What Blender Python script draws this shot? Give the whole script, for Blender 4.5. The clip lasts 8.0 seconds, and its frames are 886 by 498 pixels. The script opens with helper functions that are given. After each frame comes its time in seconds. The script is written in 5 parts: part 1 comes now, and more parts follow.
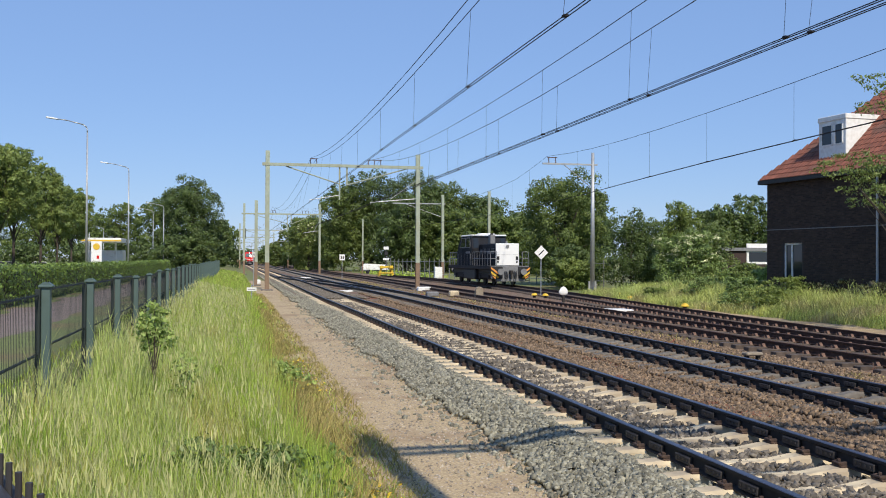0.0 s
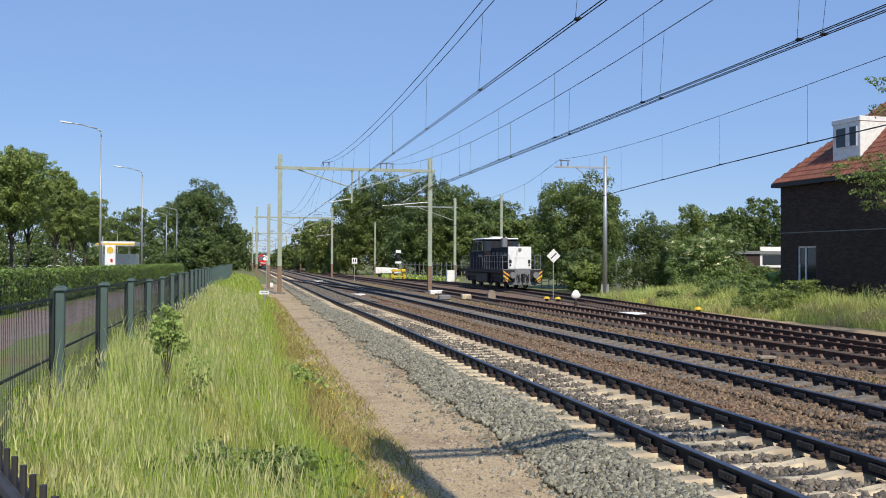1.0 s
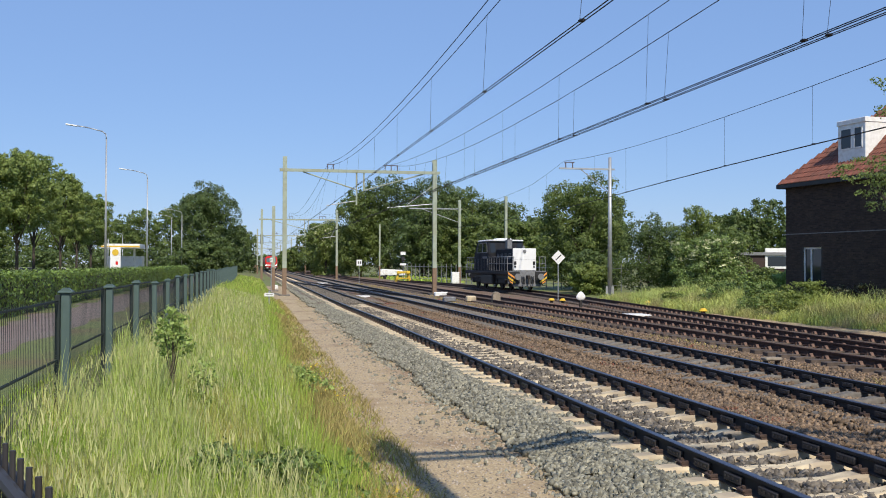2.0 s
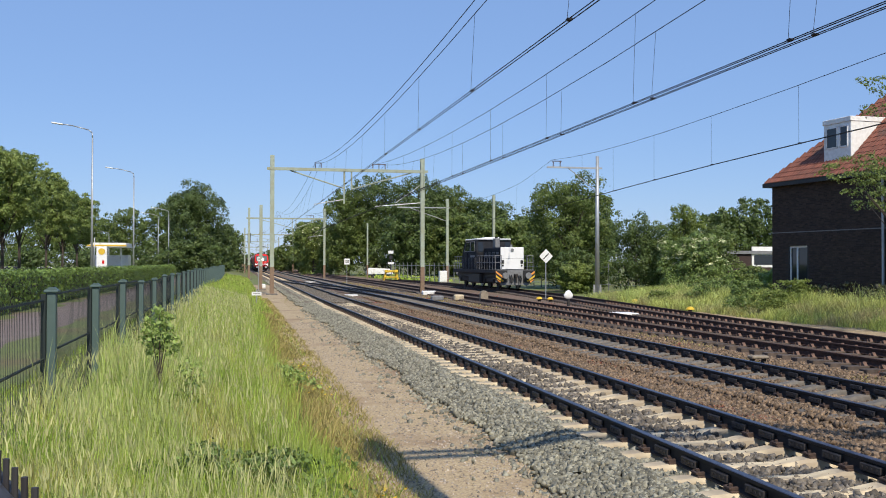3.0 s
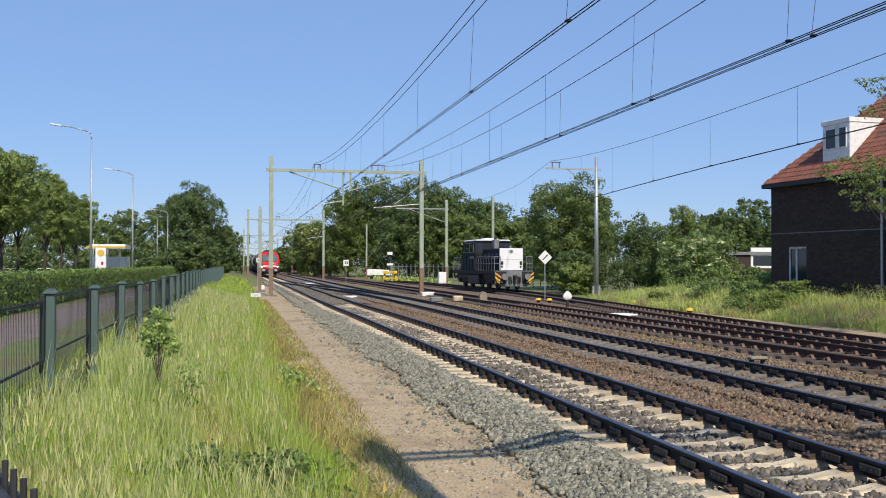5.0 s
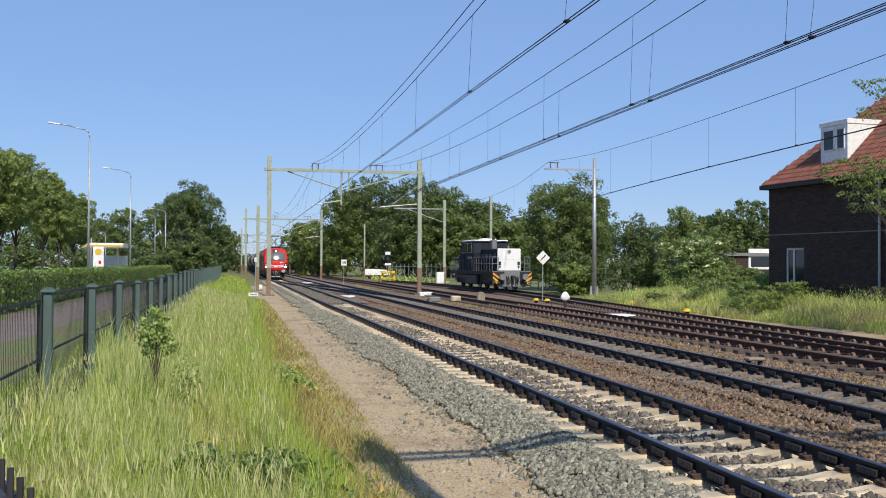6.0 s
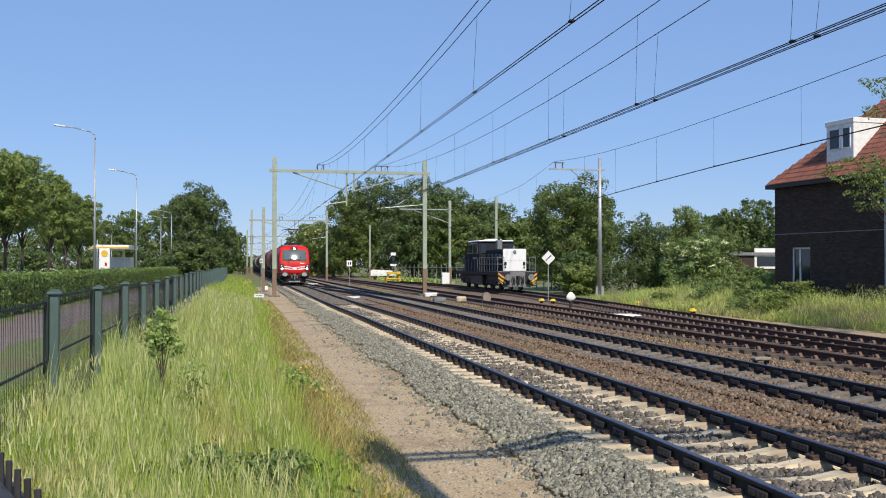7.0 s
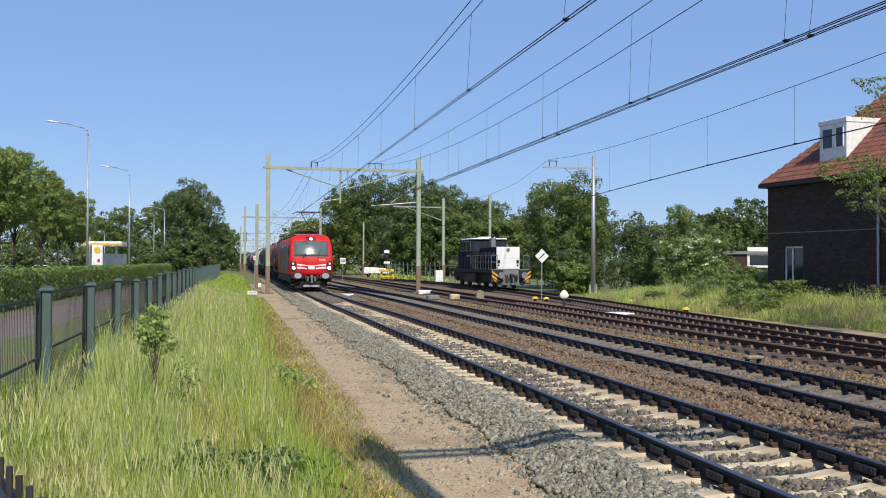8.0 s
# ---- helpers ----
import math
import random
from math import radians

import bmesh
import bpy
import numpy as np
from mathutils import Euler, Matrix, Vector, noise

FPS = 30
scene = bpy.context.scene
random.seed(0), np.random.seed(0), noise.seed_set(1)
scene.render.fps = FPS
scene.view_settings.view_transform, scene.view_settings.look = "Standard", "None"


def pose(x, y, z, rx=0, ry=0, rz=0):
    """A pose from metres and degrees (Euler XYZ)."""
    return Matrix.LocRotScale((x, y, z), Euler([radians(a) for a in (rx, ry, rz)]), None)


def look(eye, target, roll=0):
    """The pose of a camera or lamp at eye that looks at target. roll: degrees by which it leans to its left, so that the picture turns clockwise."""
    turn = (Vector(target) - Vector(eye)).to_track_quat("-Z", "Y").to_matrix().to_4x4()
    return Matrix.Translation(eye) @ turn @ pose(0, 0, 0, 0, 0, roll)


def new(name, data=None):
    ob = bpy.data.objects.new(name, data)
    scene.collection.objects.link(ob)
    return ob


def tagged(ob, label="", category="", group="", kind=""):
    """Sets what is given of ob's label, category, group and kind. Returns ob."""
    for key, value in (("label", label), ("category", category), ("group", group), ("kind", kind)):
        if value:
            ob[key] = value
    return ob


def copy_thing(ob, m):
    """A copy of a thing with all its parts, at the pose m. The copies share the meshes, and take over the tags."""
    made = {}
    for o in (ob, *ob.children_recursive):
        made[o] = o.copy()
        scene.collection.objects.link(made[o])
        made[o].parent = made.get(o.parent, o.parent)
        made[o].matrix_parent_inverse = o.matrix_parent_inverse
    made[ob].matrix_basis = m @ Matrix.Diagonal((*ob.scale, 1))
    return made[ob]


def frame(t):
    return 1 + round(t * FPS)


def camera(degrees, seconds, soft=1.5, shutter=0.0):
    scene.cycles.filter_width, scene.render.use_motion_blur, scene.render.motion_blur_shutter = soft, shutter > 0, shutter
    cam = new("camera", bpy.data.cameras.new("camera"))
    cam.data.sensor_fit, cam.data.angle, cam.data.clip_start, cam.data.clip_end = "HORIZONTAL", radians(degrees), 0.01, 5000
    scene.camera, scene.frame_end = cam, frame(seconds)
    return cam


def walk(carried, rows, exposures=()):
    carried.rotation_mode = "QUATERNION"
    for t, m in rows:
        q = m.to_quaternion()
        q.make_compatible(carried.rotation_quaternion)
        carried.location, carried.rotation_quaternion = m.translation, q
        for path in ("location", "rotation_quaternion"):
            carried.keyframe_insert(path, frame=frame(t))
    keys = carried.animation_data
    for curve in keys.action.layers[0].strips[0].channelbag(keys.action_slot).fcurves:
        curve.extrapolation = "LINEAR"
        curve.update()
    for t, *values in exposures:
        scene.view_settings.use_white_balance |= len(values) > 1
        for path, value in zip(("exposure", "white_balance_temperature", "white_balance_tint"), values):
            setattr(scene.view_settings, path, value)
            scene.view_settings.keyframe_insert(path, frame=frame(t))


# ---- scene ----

# camera: stands still beside the line, turned a little by hand
EYE = (0.0, 0.0, 2.185)


def aim(yaw, tilt, roll):
    a, b = radians(yaw), radians(tilt)
    way = Vector((math.sin(a) * math.cos(b), math.cos(a) * math.cos(b), math.sin(b)))
    return look(EYE, Vector(EYE) + 10 * way, roll)


cam = camera(49.0, 8.0, soft=1.0)
TURNS = [
    (0.0, 12.228, 0.605, 0.276), (0.5, 12.031, 0.703, 0.327), (1.0, 11.508, 0.799, 0.251), (1.5, 11.131, 0.903, 0.198),
    (3.0, 11.950, 0.836, 0.116), (3.5, 12.336, 0.726, 0.174), (4.0, 12.255, 0.785, 0.041), (4.5, 12.004, 0.899, -0.039),
    (6.0, 12.125, 0.909, 0.268), (6.5, 11.927, 0.958, 0.156), (7.0, 11.807, 0.942, 0.069), (7.5, 11.942, 0.874, 0.127),
    (8.0, 12.186, 0.808, 0.275)]
walk(cam, [(t, aim(a, b, c)) for t, a, b, c in TURNS])

# daylight: clear sky, sun high behind the camera
SUN_TO = Vector((0.075, -1.0, 1.0)).normalized()
world = bpy.data.worlds.new("sky")
scene.world = world
world.use_nodes = True
sky = world.node_tree.nodes.new("ShaderNodeTexSky")
sky.sky_type, sky.sun_disc = "NISHITA", False
sky.sun_elevation = math.asin(SUN_TO.z)
sky.sun_rotation = math.atan2(SUN_TO.x, SUN_TO.y)
sky.air_density, sky.dust_density, sky.ozone_density = 1.0, 0.05, 5.0
haze = world.node_tree.nodes.new("ShaderNodeMix")
haze.data_type, haze.inputs[0].default_value = "RGBA", 0.62
haze.inputs[7].default_value = (2.25, 3.75, 7.3, 1)
world.node_tree.links.new(sky.outputs[0], haze.inputs[6])
world.node_tree.links.new(haze.outputs[2], world.node_tree.nodes["Background"].inputs[0])
world.node_tree.nodes["Background"].inputs[1].default_value = 0.115
sun = new("sun", bpy.data.lights.new("sun", "SUN"))
sun.data.energy, sun.data.angle, sun.data.color = 4.7, radians(0.55), (1.0, 0.915, 0.775)
sun.matrix_world = look((0, -20, 40), Vector((0, -20, 40)) - SUN_TO)
scene.view_settings.exposure = 0.0


# ---------------------------------------------------------------- materials
def mat(name, c1, c2=None, scale=4.0, rough=0.8, metal=0.0, bump=0.0, bump_scale=None, c3=None, scale3=0.5, amount3=0.5,
        island=0.0, random_tone=0.0, stretch=(1, 1, 1), detail=6.0, translucent=0.0, coat=0.0):
    """Two tones mixed by a fine noise, a third by a coarse one, bump, and a shift of tone from piece to piece."""
    m = bpy.data.materials.new(name)
    m.use_nodes = True
    nt = m.node_tree
    n, k = nt.nodes, nt.links
    b = n["Principled BSDF"]
    b.inputs["Roughness"].default_value, b.inputs["Metallic"].default_value = rough, metal
    if coat:
        b.inputs["Coat Weight"].default_value = coat
        b.inputs["Coat Roughness"].default_value = 0.12
    c2 = c2 or tuple(x * 0.8 for x in c1)
    co = n.new("ShaderNodeTexCoord")
    mp = n.new("ShaderNodeMapping")
    mp.inputs["Scale"].default_value = stretch
    k.new(co.outputs["Object"], mp.inputs[0])

    def noise_of(s, d=detail):
        t = n.new("ShaderNodeTexNoise")
        t.inputs["Scale"].default_value, t.inputs["Detail"].default_value = s, d
        k.new(mp.outputs[0], t.inputs["Vector"])
        return t

    def ramp(src, lo, hi):
        r = n.new("ShaderNodeMapRange")
        r.inputs[1].default_value, r.inputs[2].default_value = lo, hi
        k.new(src, r.inputs[0])
        return r.outputs[0]

    def mix(fac, a, c):
        x = n.new("ShaderNodeMix")
        x.data_type = "RGBA"
        for s, v in ((x.inputs[0], fac), (x.inputs[6], a), (x.inputs[7], c)):
            if isinstance(v, (int, float)):
                s.default_value = v
            elif isinstance(v, tuple):
                s.default_value = (*v, 1)
            else:
                k.new(v, s)
        return x.outputs[2]

    fine = noise_of(scale)
    col = mix(ramp(fine.outputs["Fac"], 0.35, 0.65), c1, c2)
    if c3:
        big = noise_of(scale3, 4)
        f = ramp(big.outputs["Fac"], 0.62 - 0.3 * amount3, 0.75 - 0.2 * amount3)
        col = mix(f, col, c3)
    if island or random_tone:
        if island:
            g = n.new("ShaderNodeNewGeometry")
            r = g.outputs["Random Per Island"]
            amp = island
        else:
            g = n.new("ShaderNodeObjectInfo")
            r = g.outputs["Random"]
            amp = random_tone
        hs = n.new("ShaderNodeHueSaturation")
        mr = n.new("ShaderNodeMapRange")
        mr.inputs[3].default_value, mr.inputs[4].default_value = 1 - amp, 1 + amp
        k.new(r, mr.inputs[0])
        k.new(mr.outputs[0], hs.inputs["Value"])
        k.new(col, hs.inputs["Color"])
        col = hs.outputs[0]
    k.new(col, b.inputs["Base Color"])
    if bump:
        bp = n.new("ShaderNodeBump")
        bp.inputs["Strength"].default_value, bp.inputs["Distance"].default_value = min(1.0, bump * 10), bump
        t = noise_of(bump_scale or scale * 2)
        k.new(t.outputs["Fac"], bp.inputs["Height"])
        k.new(bp.outputs[0], b.inputs["Normal"])
    if translucent:
        tr = n.new("ShaderNodeBsdfTranslucent")
        k.new(col, tr.inputs[0])
        ms = n.new("ShaderNodeMixShader")
        ms.inputs[0].default_value = translucent
        k.new(b.outputs[0], ms.inputs[1])
        k.new(tr.outputs[0], ms.inputs[2])
        k.new(ms.outputs[0], n["Material Output"].inputs[0])
    return m


def glass(name, tint, rough=0.03):
    m = bpy.data.materials.new(name)
    m.use_nodes = True
    b = m.node_tree.nodes["Principled BSDF"]
    b.inputs["Base Color"].default_value = (*tint, 1)
    b.inputs["Roughness"].default_value = rough
    b.inputs["Specular IOR Level"].default_value = 0.5
    return m


def glow(name, colour, strength):
    m = bpy.data.materials.new(name)
    m.use_nodes = True
    b = m.node_tree.nodes["Principled BSDF"]
    b.inputs["Base Color"].default_value = (*colour, 1)
    b.inputs["Emission Color"].default_value = (*colour, 1)
    b.inputs["Emission Strength"].default_value = strength
    return m


M_GRASS_GROUND = mat("grass_ground", (0.12, 0.155, 0.04), (0.16, 0.18, 0.055), 3, 0.95, bump=0.03, c3=(0.17, 0.13, 0.06), scale3=0.25)
M_PATH = mat("path_gravel", (0.51, 0.395, 0.235), (0.29, 0.21, 0.118), 38, 0.95, bump=0.02, bump_scale=60, c3=(0.26, 0.175, 0.10), scale3=0.75, amount3=.42, detail=12)
# brown stone; the near-black second tone paints in shade between the stones
M_BALLAST = mat("old_ballast", (0.225, 0.155, 0.095), (0.08, 0.054, 0.036), 26, 0.95, bump=0.04, bump_scale=30, c3=(0.19, 0.11, 0.075), scale3=0.45, detail=8)
M_STONE = mat("ballast_stone", (0.295, 0.28, 0.215), (0.17, 0.16, 0.12), 30, 0.95, island=0.5)
M_CRIB_BED = mat("crib_bed", (0.21, 0.165, 0.115), (0.075, 0.058, 0.042), 14, 0.95, bump=0.06, bump_scale=16, c3=(0.17, 0.115, 0.075), scale3=.5, amount3=.4, detail=8)
M_PEBBLE = mat("pebble", (0.40, 0.34, 0.27), (0.26, 0.21, 0.16), 12, 0.9, island=0.5)
M_STONE_CRIB = mat("crib_stone", (0.19, 0.165, 0.13), (0.12, 0.10, 0.08), 30, 0.95, island=0.5)
M_STONE_OLD = mat("old_ballast_stone", (0.235, 0.165, 0.105), (0.12, 0.08, 0.05), 30, 0.95, island=0.5)
M_CONCRETE = mat("sleeper_concrete", (0.64, 0.535, 0.36), (0.52, 0.42, 0.27), 9, 0.9, bump=0.004, c3=(0.38, 0.31, 0.22), scale3=2.5, random_tone=0.12)
M_OLDSTONE = mat("lichen_concrete", (0.30, 0.25, 0.19), (0.22, 0.18, 0.13), 9, 0.95, bump=0.006, c3=(0.17, 0.14, 0.10), scale3=3)
M_CONCRETE_OLD = mat("grey_sleeper_concrete", (0.175, 0.155, 0.13), (0.12, 0.105, 0.09), 9, 0.9, bump=0.004, random_tone=0.12)
M_TIMBER = mat("sleeper_timber", (0.10, 0.075, 0.06), (0.06, 0.045, 0.035), 8, 0.9, bump=0.006, random_tone=0.2, stretch=(1, 6, 1))
M_RAIL = mat("rail_web", (0.024, 0.018, 0.016), (0.014, 0.011, 0.011), 10, 0.75, 0.1, bump=0.001)
M_RAIL_RUST = mat("rusty_rail", (0.080, 0.037, 0.023), (0.040, 0.021, 0.015), 10, 0.85, 0.1, bump=0.001)
M_RAIL_TOP = mat("rail_running_face", (0.17, 0.17, 0.20), (0.12, 0.12, 0.15), 20, 0.42, 0.9)
M_DAMPER = mat("damper_block", (0.055, 0.048, 0.045), (0.035, 0.03, 0.03), 12, 0.6, 0.3)
M_SPIKE = mat("rusty_spike_plate", (0.19, 0.115, 0.085), (0.11, 0.065, 0.048), 14, 0.9)
M_RUST_WEED = mat("rusty_weed", (0.26, 0.085, 0.05), (0.17, 0.07, 0.04), 3, 0.85, island=0.35)
M_FLOWER = mat("yellow_flower", (0.75, 0.52, 0.04), (0.62, 0.44, 0.04), 5, 0.6, island=0.2)
M_CLIP = mat("fastening_iron", (0.10, 0.062, 0.045), (0.055, 0.036, 0.03), 20, 0.8, 0.2)
M_MAST = mat("mast_paint", (0.335, 0.38, 0.30), (0.275, 0.315, 0.25), 5, 0.6, bump=0.001, c3=(0.28, 0.29, 0.20), scale3=0.8)
M_MAST_RUST = mat("mast_rust", (0.23, 0.155, 0.10), (0.18, 0.12, 0.08), 6, 0.85, bump=0.002)
M_GALV = mat("galvanised_steel", (0.45, 0.46, 0.46), (0.38, 0.39, 0.40), 6, 0.5, 0.6)
M_WIRE = mat("copper_wire", (0.014, 0.012, 0.016), (0.010, 0.009, 0.012), 3, 0.8, 0.0)
M_INSUL = mat("insulator", (0.09, 0.055, 0.045), None, 8, 0.35)
M_WHITE = mat("white_paint", (0.80, 0.80, 0.78), (0.70, 0.69, 0.66), 7, 0.6, c3=(0.55, 0.52, 0.47), scale3=2, amount3=0.2)
M_WHITE_CLEAN = mat("clean_white_paint", (0.80, 0.80, 0.79), (0.76, 0.76, 0.75), 3, 0.5)
M_BLACK = mat("black_paint", (0.02, 0.02, 0.022), (0.014, 0.014, 0.015), 7, 0.55)
M_YELLOW = mat("yellow_paint", (0.72, 0.47, 0.03), (0.60, 0.38, 0.03), 7, 0.55, c3=(0.35, 0.24, 0.05), scale3=3, amount3=0.2)
M_ORANGE = mat("orange_paint", (0.75, 0.30, 0.05), (0.65, 0.26, 0.05), 9, 0.55)
M_RED = mat("traffic_red_paint", (0.60, 0.014, 0.014), (0.54, 0.013, 0.013), 3, 0.55)
M_RED.node_tree.nodes["Principled BSDF"].inputs["Specular IOR Level"].default_value = 0.25
M_NAVY = mat("navy_paint", (0.009, 0.011, 0.018), (0.006, 0.008, 0.013), 4, 0.7, c3=(0.022, 0.021, 0.022), scale3=1.5, amount3=0.2)
M_NAVY.node_tree.nodes["Principled BSDF"].inputs["Specular IOR Level"].default_value = 0.2
M_DARK = mat("underframe_grime", (0.035, 0.030, 0.027), (0.02, 0.018, 0.017), 9, 0.85)
M_GREY = mat("grey_paint", (0.20, 0.205, 0.21), (0.15, 0.15, 0.155), 7, 0.65)
# patchy brown for the locomotive's sides, duller than its red front
M_SIDE = mat("grimy_side_paint", (0.23, 0.085, 0.05), (0.15, 0.06, 0.038), 1.5, 0.4, c3=(0.09, 0.05, 0.035), scale3=0.8, amount3=0.4, stretch=(1, .4, 1))
M_TANK = mat("tank_brown", (0.14, 0.058, 0.036), (0.09, 0.042, 0.028), 2, 0.8, c3=(0.05, 0.04, 0.035), scale3=0.7)
M_TANK_RED = mat("tank_red", (0.36, 0.06, 0.045), (0.28, 0.05, 0.04), 2, 0.5)
M_TANK_BLACK = mat("tank_black", (0.052, 0.033, 0.025), (0.033, 0.023, 0.018), 2, 0.8)
M_GLASS = glass("dark_glass", (0.02, 0.025, 0.03))
M_WINDSCREEN = glass("windscreen", (0.10, 0.125, 0.135), 0.07)
M_LAMP = glow("headlamp_lit", (1.0, 0.96, 0.86), 6.0)
M_LAMP_OFF = mat("lamp_lens", (0.65, 0.65, 0.62), None, 5, 0.2)
M_FENCE = mat("fence_green", (0.075, 0.115, 0.105), (0.06, 0.095, 0.088), 6, 0.5, bump=0.001)
M_FENCE_DARK = mat("fence_rod_dark", (0.012, 0.02, 0.018), None, 6, 0.6)
M_RAILING = mat("railing_iron", (0.045, 0.042, 0.042), (0.035, 0.03, 0.03), 9, 0.6, 0.2)
M_BRICK = mat("dark_brick", (0.060, 0.036, 0.030), (0.034, 0.022, 0.020), 14, 0.9, random_tone=0.35)
M_MORTAR = mat("mortar", (0.055, 0.045, 0.04), (0.04, 0.034, 0.03), 12, 0.95)
M_TILE = mat("clay_tile", (0.40, 0.125, 0.070), (0.30, 0.09, 0.052), 6, 0.8, c3=(0.20, 0.09, 0.06), scale3=1.2, amount3=0.3, random_tone=0.18)
M_BARK = mat("bark", (0.085, 0.065, 0.048), (0.05, 0.04, 0.03), 9, 0.95, bump=0.02, stretch=(1, 1, 0.3))
M_LEAF = mat("leaf_mid", (0.150, 0.195, 0.042), (0.085, 0.130, 0.027), 0.8, 0.55, island=0.25, translucent=0.25)
M_LEAF_STREET = mat("leaf_street", (0.25, 0.31, 0.080), (0.15, 0.21, 0.048), 0.8, 0.55, island=0.3, translucent=0.3)
M_LEAF_DARK = mat("leaf_dark", (0.100, 0.145, 0.033), (0.058, 0.092, 0.021), 0.6, 0.55, island=0.25, translucent=0.13)
M_LEAF_LIGHT = mat("leaf_light", (0.21, 0.265, 0.060), (0.13, 0.18, 0.040), 0.8, 0.55, island=0.3, translucent=0.3)
M_BRAMBLE = mat("bramble_leaf", (0.20, 0.28, 0.075), (0.12, 0.18, 0.045), 6, 0.5, island=0.4, translucent=0.25)
M_SAPLING = mat("sapling_leaf", (0.36, 0.46, 0.125), (0.25, 0.34, 0.085), 6, 0.5, island=0.35, translucent=0.3)
# leaf colour darkened to stand for the shade on the shrubs before the house
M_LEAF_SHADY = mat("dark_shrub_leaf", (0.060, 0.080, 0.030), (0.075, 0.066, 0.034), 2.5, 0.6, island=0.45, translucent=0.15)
M_BLOSSOM = mat("blossom_white", (0.66, 0.65, 0.40), (0.52, 0.54, 0.27), 3, 0.7, island=0.2)
M_GRASS = mat("grass_blade", (0.40, 0.50, 0.078), (0.24, 0.36, 0.048), 1.6, 0.6, island=0.5, c3=(0.47, 0.42, 0.14), scale3=1.1, amount3=0.4, translucent=0.3)
M_GRASS_BANK = mat("bank_grass_blade", (0.50, 0.53, 0.16), (0.33, 0.41, 0.10), .8, 0.7, island=0.35, c3=(0.42, 0.36, 0.18), scale3=.45, amount3=0.5, translucent=0.25)
M_REED = mat("reed_grass_blade", (0.52, 0.58, 0.20), (0.37, 0.45, 0.13), 1.5, 0.55, island=0.35, translucent=0.3)
M_SEED = mat("grass_seed_head", (0.56, 0.54, 0.25), (0.42, 0.44, 0.17), 3, 0.8, island=0.3, translucent=0.25)
M_DRY = mat("dry_weeds", (0.42, 0.34, 0.12), (0.28, 0.24, 0.075), 2, 0.8, island=0.35, translucent=0.2)
M_HEDGE = mat("hedge_leaf", (0.23, 0.32, 0.065), (0.14, 0.21, 0.042), 1.5, 0.55, island=0.4, translucent=0.25)
M_PAVING = mat("pink_paving", (0.22, 0.165, 0.145), (0.17, 0.13, 0.115), 25, 0.9, bump=0.003, bump_scale=60, c3=(0.22, 0.18, 0.16), scale3=.6, amount3=.3)
M_ASPHALT = mat("asphalt", (0.10, 0.10, 0.105), (0.075, 0.075, 0.08), 30, 0.9, bump=0.003, bump_scale=120)


# ---------------------------------------------------------------- mesh helpers
def obj(name, me, material, parent=None, label=""):
    if material and not me.materials:
        me.materials.append(material)
    ob = new(name, me)
    if parent is not None:
        ob.parent = parent
    if label:
        ob["label"] = label
    return ob


def mesh_of(name, verts, faces, smooth=False):
    me = bpy.data.meshes.new(name)
    me.from_pydata([tuple(v) for v in verts], [], [tuple(f) for f in faces])
    if smooth:
        me.polygons.foreach_set("use_smooth", [True] * len(me.polygons))
    me.update()
    return me


def part(name, bm, material, parent=None, label="", smooth=False):
    me = bpy.data.meshes.new(name)
    bm.normal_update()
    bm.to_mesh(me)
    bm.free()
    if smooth:
        me.polygons.foreach_set("use_smooth", [True] * len(me.polygons))
    return obj(name, me, material, parent, label)


def box(bm, x0, x1, y0, y1, z0, z1, bevel=0.0, m=None):
    r = bmesh.ops.create_cube(bm, size=1)
    vs = r["verts"]
    for v in vs:
        v.co = Vector((x0 + (v.co.x + .5) * (x1 - x0), y0 + (v.co.y + .5) * (y1 - y0), z0 + (v.co.z + .5) * (z1 - z0)))
    if bevel:
        es = list({e for v in vs for e in v.link_edges})
        vs = list({v for f in bmesh.ops.bevel(bm, geom=es, offset=bevel, segments=1, affect="EDGES")["faces"] for v in f.verts} | {v for v in vs if v.is_valid})
    if m is not None:
        bmesh.ops.transform(bm, matrix=m, verts=vs)
    return vs


def boxes(*rows, bevel=0.0):
    bm = bmesh.new()
    for r in rows:
        box(bm, *r, bevel=bevel)
    return bm


def rod(bm, a, b, r, r2=None, seg=8, caps=True):
    a, b = Vector(a), Vector(b)
    d = b - a
    m = Matrix.Translation((a + b) / 2) @ d.to_track_quat("Z", "Y").to_matrix().to_4x4()
    return bmesh.ops.create_cone(bm, cap_ends=caps, segments=seg, radius1=r, radius2=r if r2 is None else r2, depth=d.length, matrix=m)["verts"]


def rods(*rows, seg=8):
    bm = bmesh.new()
    for r in rows:
        rod(bm, *r, seg=seg)
    return bm


def prism(bm, outline, axis, lo, hi):
    """A plate with the outline given in the two other axes, thick from lo to hi along the axis."""
    def put(u, v, w):
        return {"x": (w, u, v), "y": (u, w, v), "z": (u, v, w)}[axis]
    a = [bm.verts.new(put(u, v, lo)) for u, v in outline]
    b = [bm.verts.new(put(u, v, hi)) for u, v in outline]
    n = len(a)
    bm.faces.new(a)
    bm.faces.new(b[::-1])
    for i in range(n):
        bm.faces.new((a[i], b[i], b[(i + 1) % n], a[(i + 1) % n]))
    bmesh.ops.recalc_face_normals(bm, faces=bm.faces)


def empty(name, m=None):
    e = new(name)
    e.empty_display_size = 0.2
    if m is not None:
        e.matrix_world = m
    return e


